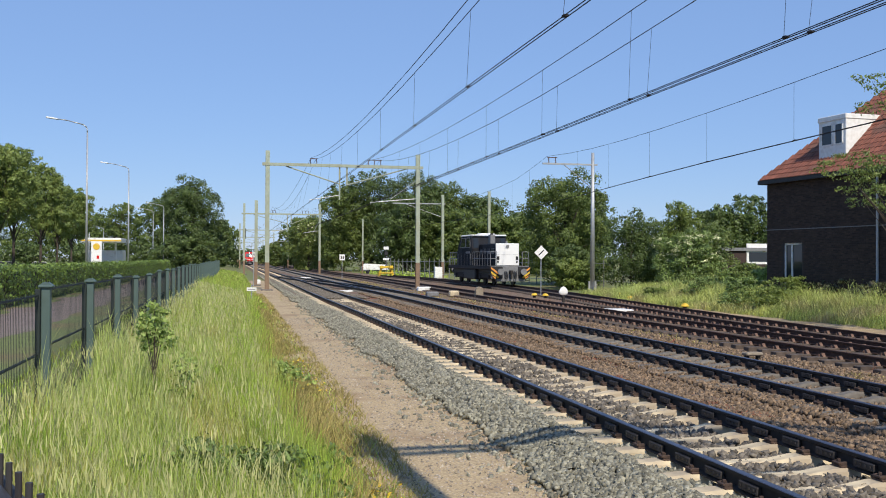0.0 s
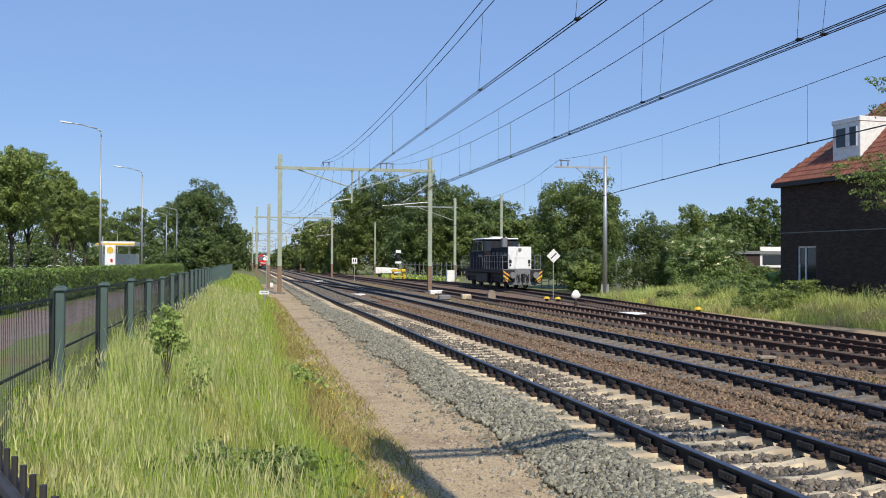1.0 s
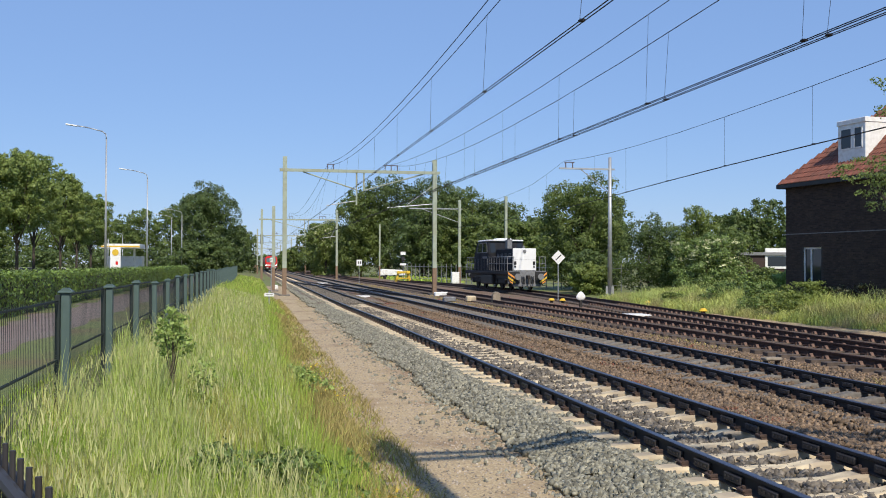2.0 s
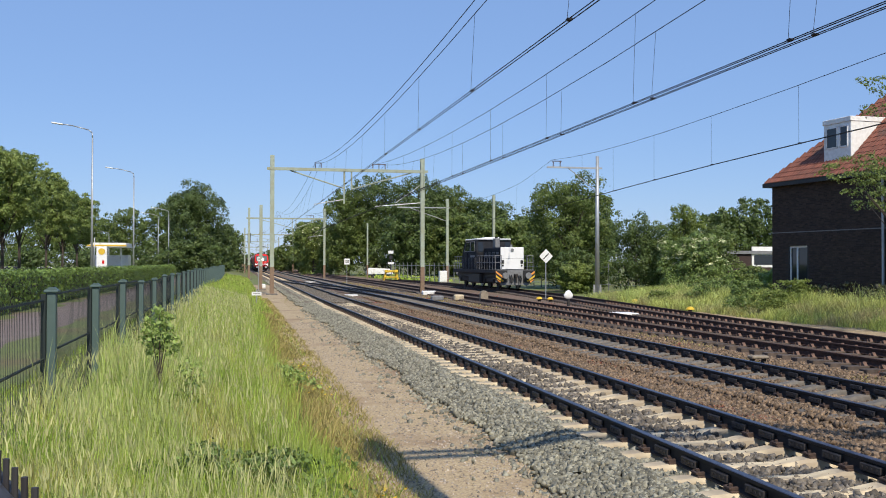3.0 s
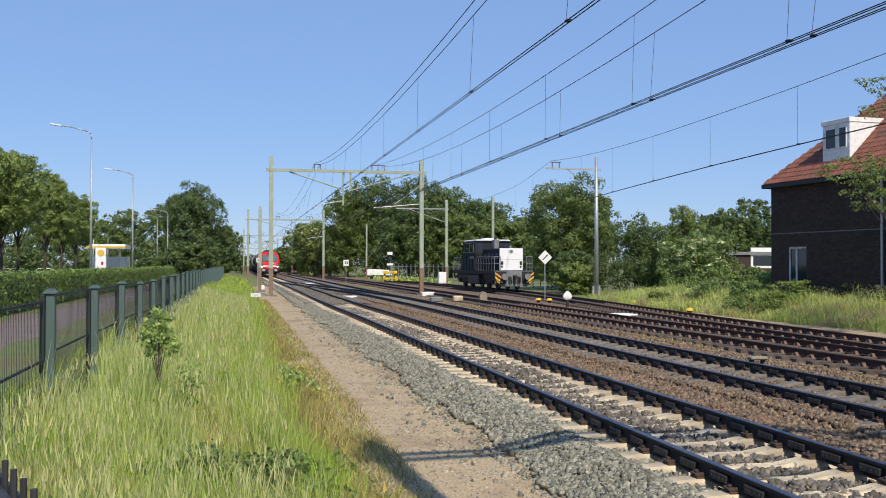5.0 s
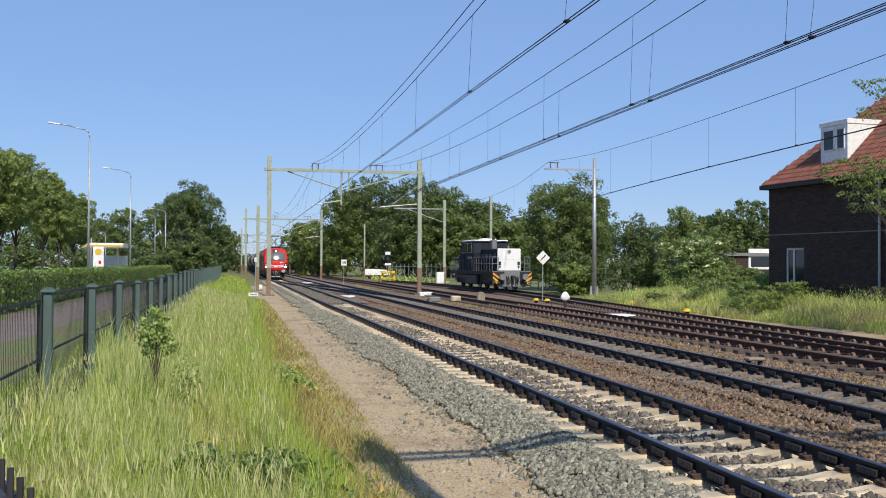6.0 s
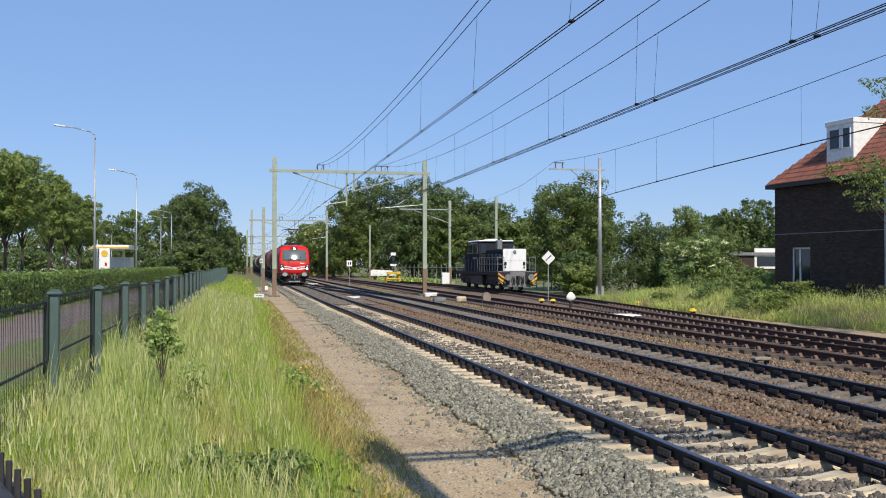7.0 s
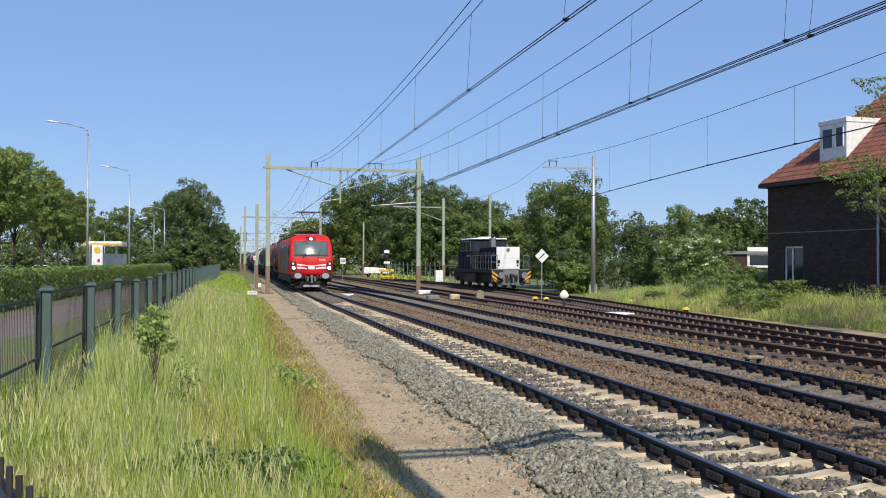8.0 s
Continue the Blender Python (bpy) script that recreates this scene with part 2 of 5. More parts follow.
def wire(name, points, r, material, label="", parent=None):
    """A wire as a thin tube along the points."""
    vs, fs, seg = [], [], 5
    for i, p in enumerate(points):
        p = Vector(p)
        d = (Vector(points[min(i + 1, len(points) - 1)]) - Vector(points[max(i - 1, 0)])).normalized()
        s = d.cross(Vector((0, 0, 1)) if abs(d.z) < 0.9 else Vector((1, 0, 0))).normalized()
        u = s.cross(d)
        for j in range(seg):
            a = 2 * math.pi * j / seg
            vs.append(p + r * (math.cos(a) * s + math.sin(a) * u))
        if i:
            for j in range(seg):
                a, b = (i - 1) * seg + j, (i - 1) * seg + (j + 1) % seg
                fs.append((a, b, b + seg, a + seg))
    return obj(name, mesh_of(name, vs, fs, True), material, parent, label)


# ---------------------------------------------------------------- ground
def smooth(a, b, x):
    t = np.clip((x - a) / (b - a), 0, 1)
    return t * t * (3 - 2 * t)


def ground_z(x, y):
    """Path level is 0; the bed of the tracks rises from it, and the verge beside the fence swells a little."""
    x, y = np.asarray(x, float), np.asarray(y, float)
    z = 0.16 * smooth(3.0, 3.7, x)
    z = z - 0.07 * smooth(3.75, 3.95, x) * smooth(6.4, 6.2, x)
    z = z - 0.14 * smooth(6.2, 7.4, x)
    z = z + 0.48 * smooth(1.3, -1.3, x) * smooth(-4.6, -2.2, x)
    z = z + 0.62 * smooth(19.8, 22.8, x) * smooth(62, 44, y)
    z = z - 0.14 * smooth(30, 64, y) * smooth(2.8, 3.6, x) * smooth(8.0, 6.8, x)
    z = z + 0.02 * np.sin(x * 1.7 + y * 0.31) * np.sin(y * 0.83)
    return z


def grid_sheet(xs, ys, zf):
    X, Y = np.meshgrid(xs, ys)
    Z = zf(X, Y)
    v = np.stack([X, Y, Z], -1).reshape(-1, 3)
    nx, ny = len(xs), len(ys)
    i = np.arange((ny - 1) * (nx - 1))
    r, c = i // (nx - 1), i % (nx - 1)
    a = r * nx + c
    return v.tolist(), np.stack([a, a + 1, a + nx + 1, a + nx], 1).tolist()


def steps(*stops):
    out = []
    for (a, d), (b, _) in zip(stops, stops[1:]):
        out += list(np.arange(a, b - 1e-6, d))
    return np.array(out + [stops[-1][0]])


xs = steps((-2500, 500), (-500, 100), (-100, 20), (-20, 2), (-4, 0.25), (24, 2), (60, 20), (200, 200), (2500, 1))
ys = steps((-300, 50), (-50, 10), (0, 0.5), (50, 2), (100, 10), (300, 100), (1000, 500), (4500, 1))
v, f = grid_sheet(xs, ys, ground_z)
ground = obj("ground", mesh_of("ground", v, f, True), M_GRASS_GROUND)
tagged(ground, "grassy earth verge that reaches to the horizon", "ground", kind="structure")

rng = np.random.default_rng(7)


def strip(name, x0, x1, y0, y1, lift, material, label, wob=0.12, dx=0.2):
    """A strip of other surface on the ground, with uneven edges."""
    ys = np.concatenate([np.arange(y0, min(100, y1), 0.4), np.arange(min(100, y1), y1 + 1, 4.0)])
    us = np.linspace(0, 1, max(3, int((x1 - x0) / dx)))
    ph = rng.uniform(0, 6, 4)
    vs = []
    for y in ys:
        a = x0 + wob * (math.sin(y * .9 + ph[0]) + math.sin(y * 2.3 + ph[1])) * .5
        b = x1 + wob * (math.sin(y * .8 + ph[2]) + math.sin(y * 2.9 + ph[3])) * .5
        for u in us:
            x = a + (b - a) * u
            e = min(u, 1 - u) * (x1 - x0)
            vs.append((x, y, float(ground_z(x, y)) + lift * min(1, e / 0.15) * min(1, (y - y0) / 8 + .05) - 0.01 * (e < 0.01)))
    n = len(us)
    fs = [(r * n + c, r * n + c + 1, (r + 1) * n + c + 1, (r + 1) * n + c) for r in range(len(ys) - 1) for c in range(n - 1)]
    return tagged(obj(name, mesh_of(name, vs, fs, True), material), label, name.split("_")[-1], kind="structure")


strip("path", 1.3, 3.45, -20, 96, 0.025, M_PATH, "trodden sandy gravel path beside the railway line", .3, .12)
strip("ballast_bed", 3.14, 18.4, -20, 420, 0.04, M_BALLAST, "brown weathered ballast bed under the tracks")

# ---------------------------------------------------------------- tracks
RAIL_Z1, RAIL_Z2, RAIL_Z3 = 0.40, 0.30, 0.30
RAIL_PROFILE = [(-.062, -.16), (-.062, -.148), (-.012, -.128), (-.009, -.045), (-.036, -.034), (-.036, -.006), (-.030, 0),
                (.030, 0), (.036, -.006), (.036, -.034), (.009, -.045), (.012, -.128), (.062, -.148), (.062, -.16)]


def sweep(profile, points):
    """The profile (across, up) carried along points of (x, y, z)."""
    vs, fs, n = [], [], len(profile)
    for i, p in enumerate(points):
        p = Vector(p)
        d = Vector(points[min(i + 1, len(points) - 1)]) - Vector(points[max(i - 1, 0)])
        s = Vector((d.y, -d.x, 0)).normalized()
        for a, b in profile:
            vs.append(p + a * s + Vector((0, 0, b)))
        if i:
            for j in range(n):
                a, b = (i - 1) * n + j, (i - 1) * n + (j + 1) % n
                fs.append((a, b, b + n, a + n))
    return vs, fs


def rail(name, points, parent, rusty=False):
    vs, fs = sweep(RAIL_PROFILE, points)
    ob = obj(name, mesh_of(name, vs, fs), M_RAIL_RUST if rusty else M_RAIL, parent, "rusty brown rail" if rusty else "dark rail with a worn bright top")
    ob.data.materials.append(M_RAIL_TOP)
    n = len(RAIL_PROFILE)
    if not rusty:
        for i, pl in enumerate(ob.data.polygons):
            if i % n in (5, 6, 7):
                pl.material_index = 1
    return ob


def along(center, y):
    """The x of a line given as (x, y) stops, smoothly between them."""
    cx, cy = [c[0] for c in center], [c[1] for c in center]
    return float(np.interp(y, cy, cx))


def heading(center, y):
    return math.atan2(along(center, y + 1) - along(center, y - 1), 2)


def sleeper_mesh(kind):
    bm = bmesh.new()
    if kind == "concrete":
        prof = [(-1.26, 0.0), (-1.20, .03), (-.95, .045), (-.55, .04), (-.30, .0), (.30, .0), (.55, .04), (.95, .045), (1.20, .03), (1.26, 0.0)]
        prev = None
        for x, h in prof:
            ring = [bm.verts.new((x, a, b)) for a, b in ((-.15, -.17), (-.105, h - .03), (-.08, h), (.08, h), (.105, h - .03), (.15, -.17))]
            if prev:
                for j in range(5):
                    bm.faces.new((prev[j], prev[j + 1], ring[j + 1], ring[j]))
            else:
                bm.faces.new(ring)
            prev = ring
        bm.faces.new(prev[::-1])
        bmesh.ops.recalc_face_normals(bm, faces=bm.faces)
    else:
        box(bm, -1.3, 1.3, -.125, .125, -.16, .0, bevel=.012)
    me = bpy.data.meshes.new("sleeper")
    bm.to_mesh(me)
    bm.free()
    return me


def clip_mesh(kind):
    """A fastening beside the rail foot: base, bent spring and bolt, or a spiked plate."""
    bm = bmesh.new()
    if kind == "spring":
        box(bm, -.13, -.06, -.075, .075, .0, .022, bevel=.004)
        box(bm, -.125, -.055, -.06, -.035, .022, .055, bevel=.004)
        box(bm, -.125, -.055, .035, .06, .022, .055, bevel=.004)
        rod(bm, (-.10, 0, .02), (-.10, 0, .075), .017, seg=6)
        box(bm, -.14, -.115, -.06, .06, .03, .05, bevel=.004)
    else:
        prism(bm, [(-.07, 0), (.07, 0), (.015, .075), (-.015, .075)], "x", -.14, -.062)
        rod(bm, (-.19, 0, 0), (-.19, 0, .06), .018, seg=6)
    me = bpy.data.meshes.new("fastening")
    bm.to_mesh(me)
    bm.free()
    return me


def dip(y):
    """How far the near track sinks farther on."""
    return 0.14 * float(smooth(30, 64, y))


def track(name, center, y0, y1, top, kind, concrete, label, rusty=False, single_to=95.0, sinks=False):
    t = empty(name)
    tagged(t, label, "railway track", kind="structure")
    ys = np.concatenate([np.arange(y0, min(120, y1), 2.0), np.arange(min(120, y1), y1 + .1, 10.0)])
    for side in (-.7535, .7535):
        pts = []
        for y in ys:
            a = heading(center, y)
            pts.append((along(center, y) + side * math.cos(a), y - side * math.sin(a), top - sinks * dip(y)))
        rail("rail", pts, t, rusty)
    sm, cm = sleeper_mesh("concrete" if concrete is not None else "timber"), clip_mesh(kind)
    sm.materials.append(concrete or M_TIMBER)
    cm.materials.append(M_CLIP if kind == "spring" else M_SPIKE)
    rest_v, rest_f = [], []
    sv = [v.co.copy() for v in sm.vertices]
    sf = [tuple(p.vertices) for p in sm.polygons]
    r2 = random.Random(len(name))
    y = y0 + .3
    while y < min(y1, 300):
        dz = -.155 - (.045 if concrete is not None else 0.0)
        m = Matrix.Translation((along(center, y), y, top + dz - sinks * dip(y))) @ Matrix.Rotation(-heading(center, y) + r2.uniform(-.008, .008), 4, "Z")
        if y < single_to:
            s = obj("sleeper", sm, None, t)
            s.matrix_basis = m
            if y < 48:
                for side in (-.7535, .7535):
                    for flip in (0, math.pi):
                        c = obj("fastening", cm, None, s)
                        c.matrix_basis = pose(side, 0, .04 if concrete is not None else 0, 0, 0, math.degrees(flip))
        else:
            o = len(rest_v)
            rest_v += [m @ v for v in sv]
            rest_f += [tuple(i + o for i in f) for f in sf]
        y += .6
    if rest_f:
        tagged(obj("far_sleepers", mesh_of("far_sleepers", rest_v, rest_f), concrete or M_TIMBER, t), kind="stuff")
    return t


C1 = [(4.975, -40), (4.975, 42), (5.2, 64), (5.25, 90), (5.1, 160), (5.1, 700)]
C2 = [(9.0, -40), (9.0, 700)]
C3 = [(13.15, -40), (13.2, 20), (13.5, 50), (13.9, 100), (13.0, 160), (13.0, 600)]
C4 = [(15.0, -10), (15.15, 10), (15.5, 20), (16.15, 30), (17.15, 40), (18.3, 50), (19.1, 60), (19.75, 68), (19.55, 82), (18.9, 98), (17.75, 114)]
track("track_1", C1, 1.925, 650, RAIL_Z1, "spring", M_CONCRETE, "railway track on pale concrete sleepers", sinks=True)
track("track_2", C2, 1.9, 650, RAIL_Z2, "spring", M_CONCRETE_OLD, "railway track on grey concrete sleepers", single_to=75)
track("track_3", C3, 1.5, 400, RAIL_Z3, "spike", None, "rusty siding on dark timber sleepers", True, 70)
track("track_4", C4, 4.5, 113.5, RAIL_Z3, "spike", None, "rusty siding on timber sleepers that ends at a buffer stop", True, 70)


def damper_mesh():
    """A block clamped to the rail web between two sleepers, with a row of bolts."""
    bm = boxes((-.055, -.012, -.15, .15, -.125, -.055), bevel=.006)
    box(bm, -.06, -.05, -.13, .13, -.118, -.108)
    for k in range(4):
        box(bm, -.064, -.054, -.105 + .07 * k - .009, -.105 + .07 * k + .009, -.096, -.078)
    me = bpy.data.meshes.new("rail_damper")
    bm.to_mesh(me)
    bm.free()
    me.materials.append(M_DAMPER)
    return me


DAMPER = damper_mesh()
for tr, center, top, first, count in (("track_1", C1, RAIL_Z1, 2.225 + .3, 64), ("track_2", C2, RAIL_Z2, 2.2 + .3, 64)):
    for side in (-.7535, .7535):
        for k in range(count):
            y = first + .6 * k
            d = obj("rail_damper", DAMPER, None, bpy.data.objects[tr])
            d.matrix_basis = pose(along(center, y) + side, y, top - (dip(y) if tr == "track_1" else 0))


def crossover():
    """A pair of closure rails that leads from one main track to the other."""
    t = tagged(empty("crossover"), "dark switch rails between the two main tracks", "railway track", kind="structure")
    for side in (-.7535, .7535):
        pts = []
        for k in range(31):
            u = k / 30
            pts.append((5.25 + side + (9.0 - 5.25) * (u * u * (3 - 2 * u)), 116 - 62 * u, RAIL_Z1 - .144 + (RAIL_Z2 - RAIL_Z1 + .14) * u))
        rail("rail", pts, t)


crossover()
for a, b, up in ((3.2, 4.17, .17), (4.27, 5.68, .15), (5.77, 6.9, .17)):
    strip("crib_bed", a, b, 46, 420, up, M_CRIB_BED, "grey brown ballast that covers the sleepers farther on", .05, .2)
strip("sandy_edge", 16.8, 20.2, 8, 48, 0.015, M_PATH, "sandy edge between the siding and the grass bank", .3, .3)
# ---------------------------------------------------------------- ballast stones
SLEEPER_Y = 2.225


def stones(name, n, xr, yr, size, material, label, lift=0.0, near=True, fill=False):
    """Many small broken stones, each a squashed, jittered eight-cornered lump."""
    r = np.random.default_rng(len(name) * 31 + n)
    base = np.array([(-1, -1, -1), (1, -1, -1), (1, 1, -1), (-1, 1, -1), (-1, -1, 1), (1, -1, 1), (1, 1, 1), (-1, 1, 1)], float) * .5
    fc = np.array([(0, 3, 2, 1), (4, 5, 6, 7), (0, 1, 5, 4), (1, 2, 6, 5), (2, 3, 7, 6), (3, 0, 4, 7)])
    u = r.random(n)
    y = yr[0] + (yr[1] - yr[0]) * (u ** 1.7 if near else u)
    x = xr[0] + (xr[1] - xr[0]) * r.random(n)
    if name == "shoulder_ballast":
        # the foot of the shoulder runs unevenly on to the path
        x = 3.95 - (3.95 - x) * (1 + .09 * np.sin(y * .9) + .06 * np.sin(y * 2.9 + 1) + .16 * (r.random(n) - .5))
    off = np.abs((y - SLEEPER_Y + .3) % .6 - .3)
    off2 = np.abs((y - 2.2 + .3) % .6 - .3)
    keep = (off > .15) | (x < 3.86) | (x > 6.2) | ((np.abs(x - 4.975) < .34) & (r.random(n) < .6))
    keep &= (off2 > .14) | (np.abs(x - 9.0) > .9)
    keep |= fill
    x, y = x[keep], y[keep]
    n = len(x)
    s = size * r.uniform(.45, 1.45, (n, 1, 3))
    p = base[None] * s + r.normal(0, size * .2, (n, 8, 3))
    q = r.normal(size=(n, 4))
    q /= np.linalg.norm(q, axis=1, keepdims=True)
    w, a, b, c = q.T
    R = np.stack([1 - 2 * (b * b + c * c), 2 * (a * b - w * c), 2 * (a * c + w * b), 2 * (a * b + w * c), 1 - 2 * (a * a + c * c), 2 * (b * c - w * a),
                  2 * (a * c - w * b), 2 * (b * c + w * a), 1 - 2 * (a * a + b * b)], -1).reshape(n, 3, 3)
    p = np.einsum("nij,nkj->nki", R, p)
    p += np.stack([x, y, ground_z(x, y) + .045 + lift + size * .05], -1)[:, None]
    f = (fc[None] + 8 * np.arange(n)[:, None, None]).reshape(-1, 4)
    me = bpy.data.meshes.new(name)
    me.vertices.add(n * 8)
    me.vertices.foreach_set("co", p.reshape(-1))
    me.loops.add(f.size)
    me.loops.foreach_set("vertex_index", f.reshape(-1).astype(np.int32))
    me.polygons.add(len(f))
    me.polygons.foreach_set("loop_start", np.arange(0, f.size, 4, dtype=np.int32))
    me.update(calc_edges=True)
    return tagged(obj(name, me, material), label, "ballast", kind="stuff")


stones("shoulder_ballast", 22000, (3.05, 3.95), (6, 60), .044, M_STONE, "grey broken stone on the ballast shoulder", .02)
stones("crib_ballast", 16000, (3.8, 6.3), (6, 45), .052, M_STONE_CRIB, "grey brown broken stone between the sleepers", .0)
stones("far_shoulder_ballast", 8000, (3.1, 4.1), (52, 120), .06, M_STONE, "grey broken stone on the shoulder farther on", .06, fill=True)
stones("far_ballast", 12000, (4.3, 6.8), (50, 115), .06, M_STONE_CRIB, "grey brown broken stone of the track farther on", .10, fill=True)
stones("end_ballast", 3000, (3.87, 4.16), (6, 52), .05, M_STONE, "grey broken stone between the sleeper ends", .05)
stones("outer_ballast", 5200, (7.62, 8.14), (8, 60), .05, M_STONE_OLD, "brown broken stone over the sleeper ends", .035, fill=True)
stones("outer_ballast", 5000, (9.86, 10.36), (9, 60), .05, M_STONE_OLD, "brown broken stone over the sleeper ends", .035, fill=True)
stones("path_pebbles", 11000, (1.3, 3.3), (6, 36), .017, M_PEBBLE, "small pale pebbles on the path", -.022)
stones("crib_fill", 6500, (4.45, 5.5), (6, 60), .05, M_STONE_CRIB, "grey brown broken stone over the middle of the sleepers", .045, fill=True)
stones("loose_ballast", 900, (2.78, 3.14), (6, 45), .040, M_STONE, "loose stones along the foot of the ballast", -.018)
stones("stray_ballast", 320, (2.3, 3.2), (6, 40), .045, M_STONE, "stray ballast stones on the path", -.02)
stones("weathered_ballast", 32000, (6.2, 11.8), (8, 50), .046, M_STONE_OLD, "brown weathered broken stone between the tracks")


# ---------------------------------------------------------------- overhead line
def mast(x, y, top=9.4, r=.14, label="pale green steel mast with a rusty foot", galv=False):
    """An I-shaped steel mast on a concrete foot, rusty towards the ground."""
    t = empty("catenary_mast", pose(x, y, float(ground_z(x, y))))
    tagged(t, label, "mast", "masts of the overhead line")
    z0 = float(ground_z(x, y))

    def section(a, b):
        bm, w, q = bmesh.new(), .018, r - .03
        prism(bm, [(-r, -r), (r, -r), (r, -q), (w, -q), (w, q), (r, q), (r, r), (-r, r), (-r, q), (-w, q), (-w, -q), (-r, -q)], "z", a, b)
        return bm
    if galv:
        part("shaft", rods(((0, 0, .25), (0, 0, top - z0), .15, .10), seg=12), M_GALV, t, smooth=True)
        part("base_plate", boxes((-.28, .28, -.28, .28, .12, .2), bevel=.01), M_GALV, t)
        bm = bmesh.new()
        for a in range(4):
            m = Matrix.Rotation(a * math.pi / 2, 4, "Z")
            box(bm, .12, .26, -.012, .012, .2, .75, m=m)
        part("stiffener", bm, M_GALV, t)
    else:
        part("rusty_foot", section(.1, 1.9), M_MAST_RUST, t, "rust-stained lower shaft")
        part("shaft", section(1.9, top - z0), M_MAST, t)
    part("foundation", boxes((-.38, .38, -.38, .38, -.3, .12), bevel=.03), M_CONCRETE_OLD, t, "grey concrete foundation block")
    return t


def insulator(bm, x, y, z, h=.3):
    for k in range(4):
        rod(bm, (x, y, z + h * k / 4), (x, y, z + h * (k + .55) / 4), .05, .03, 8)
    rod(bm, (x, y, z), (x, y, z + h), .02, None, 6)


def portal(y, xl=2.25, xr=12.25, beam=8.55, drop=True):
    """A portal over two tracks: two masts, a twin-channel beam, struts, drop posts, steady arms and insulators."""
    mast(xl, y)
    mast(xr, y)
    t = empty("portal_beam", pose(0, y, beam))
    tagged(t, "pale green steel cross beam between two masts", "portal beam", "portal beams")
    part("channel", boxes((xl - .35, xr + .35, -.17, -.13, -.09, .09)), M_MAST, t)
    part("channel", boxes((xl - .35, xr + .35, .13, .17, -.09, .09)), M_MAST, t)
    xm = (C1[0][0] + C2[0][0]) / 2 + .1
    part("drop_post", boxes((xm - .05, xm + .05, -.05, .05, -2.3, -.09), (xm + .45, xm + .55, -.05, .05, -1.3, -.09)), M_MAST, t)
    part("strut", rods(((xl + 1.2, 0, -.1), (xm, 0, -1.25), .045)), M_MAST, t)
    part("strut", rods(((xr - .8, 0, -.1), (xm + .5, 0, -1.3), .045)), M_MAST, t)
    part("steady_arm", rods(((xm, 0, -2.0), (C1[0][0] + .1, 0, -2.35), .025), ((C1[0][0] + .1, 0, -2.35), (C1[0][0] + .1, 0, -2.58), .012)), M_GALV, t)
    part("steady_arm", rods(((xr - .1, 0, -2.15), (9.2, 0, -2.45), .03), ((9.2, 0, -2.45), (9.2, 0, -2.6), .012), ((xr - .1, 0, -.9), (10.6, 0, -2.2), .02)), M_GALV, t)
    for xs_ in ((5.13, 5.53), (9.05, 9.47, 9.9)):
        bm = bmesh.new()
        for x in xs_:
            insulator(bm, x, 0, .1, .32)
        box(bm, xs_[0] - .06, xs_[-1] + .06, -.03, .03, .42, .47)
        part("insulator", bm, M_INSUL, t, "brown ribbed insulators in a frame")
    return t


PORTALS = [2.3, 66.0, 130.0, 205.0, 276.0, 375.0]
for k, y in enumerate(PORTALS):
    portal(y, 2.27 if k < 2 else 1.5, 12.5 if k < 2 else 11.35, 8.5 if k < 2 else 8.05)


def sag(y, low, high, ya, yb):
    u = (2 * y - ya - yb) / (yb - ya)
    return low + (high - low) * u * u


bm = boxes((-.045, .045, -.05, .05, -.012, .03), bevel=.008)
CLAMP = bpy.data.meshes.new("clamp")
bm.to_mesh(CLAMP)
bm.free()
CLAMP.materials.append(M_WIRE)
BACK = [-60.0]


def line_set(name, xc, zc, low, ys_list, droppers=True, xm=None, high=8.97):
    """Contact wire, carrying cable and droppers over one track, span by span."""
    t = empty(name)
    tagged(t, "dark copper overhead line with carrying cable and droppers", "overhead line", "overhead lines")
    con, mes = [], []
    for i, (a, b) in enumerate(zip(ys_list, ys_list[1:])):
        for k in range(12):
            y = a + (b - a) * k / 12
            con.append((xc(y), y, zc))
            mes.append(((xm or xc)(y), y, sag(y, low, high, a, b)))
        if droppers and i < 3:
            for k in range(1, 10):
                y = a - .7 + (b - a) * k / 10
                c = obj("clamp", CLAMP, None, t)
                c.matrix_basis = pose(xc(y) + .035, y, zc)
                wire("dropper", [(xc(y), y, zc), ((xm or xc)(y), y, sag(y, low, high, a, b))], .0042, M_WIRE, parent=t)
    wire("contact_wire", con, .0095, M_WIRE, parent=t)
    wire("contact_wire", [(x + .07, y, z) for x, y, z in con], .0095, M_WIRE, parent=t)
    wire("carrying_cable", mes, .010, M_WIRE, parent=t)
    return t


def drift(x0, by):
    """A carrying cable that swings out sideways towards the portals."""
    return lambda y: x0 + by * min(1.0, ((y - 34.15) / 31.85) ** 2)


line_set("overhead_line", lambda y: 5.0, 5.97, 7.39, BACK + PORTALS, xm=drift(5.0, .5), high=8.95)
for a, b in zip(PORTALS[:4], PORTALS[1:5]):
    c = wire("carrying_cable", [(5.0 + .16 * (2 * k / 15 - 1) ** 2, a + (b - a) * k / 15, sag(a + (b - a) * k / 15, 7.66, 9.0, a, b)) for k in range(16)], .011, M_WIRE)
    tagged(c, "dark second carrying cable over the track", "cable", "second carrying cables")
line_set("overhead_line", lambda y: 8.8, 5.84, 7.65, BACK + PORTALS, xm=drift(8.8, .35), high=8.93)
line_set("overhead_line", lambda y: 9.25, 5.95, 7.19, BACK + PORTALS[:3], xm=drift(9.25, .6), high=8.92)
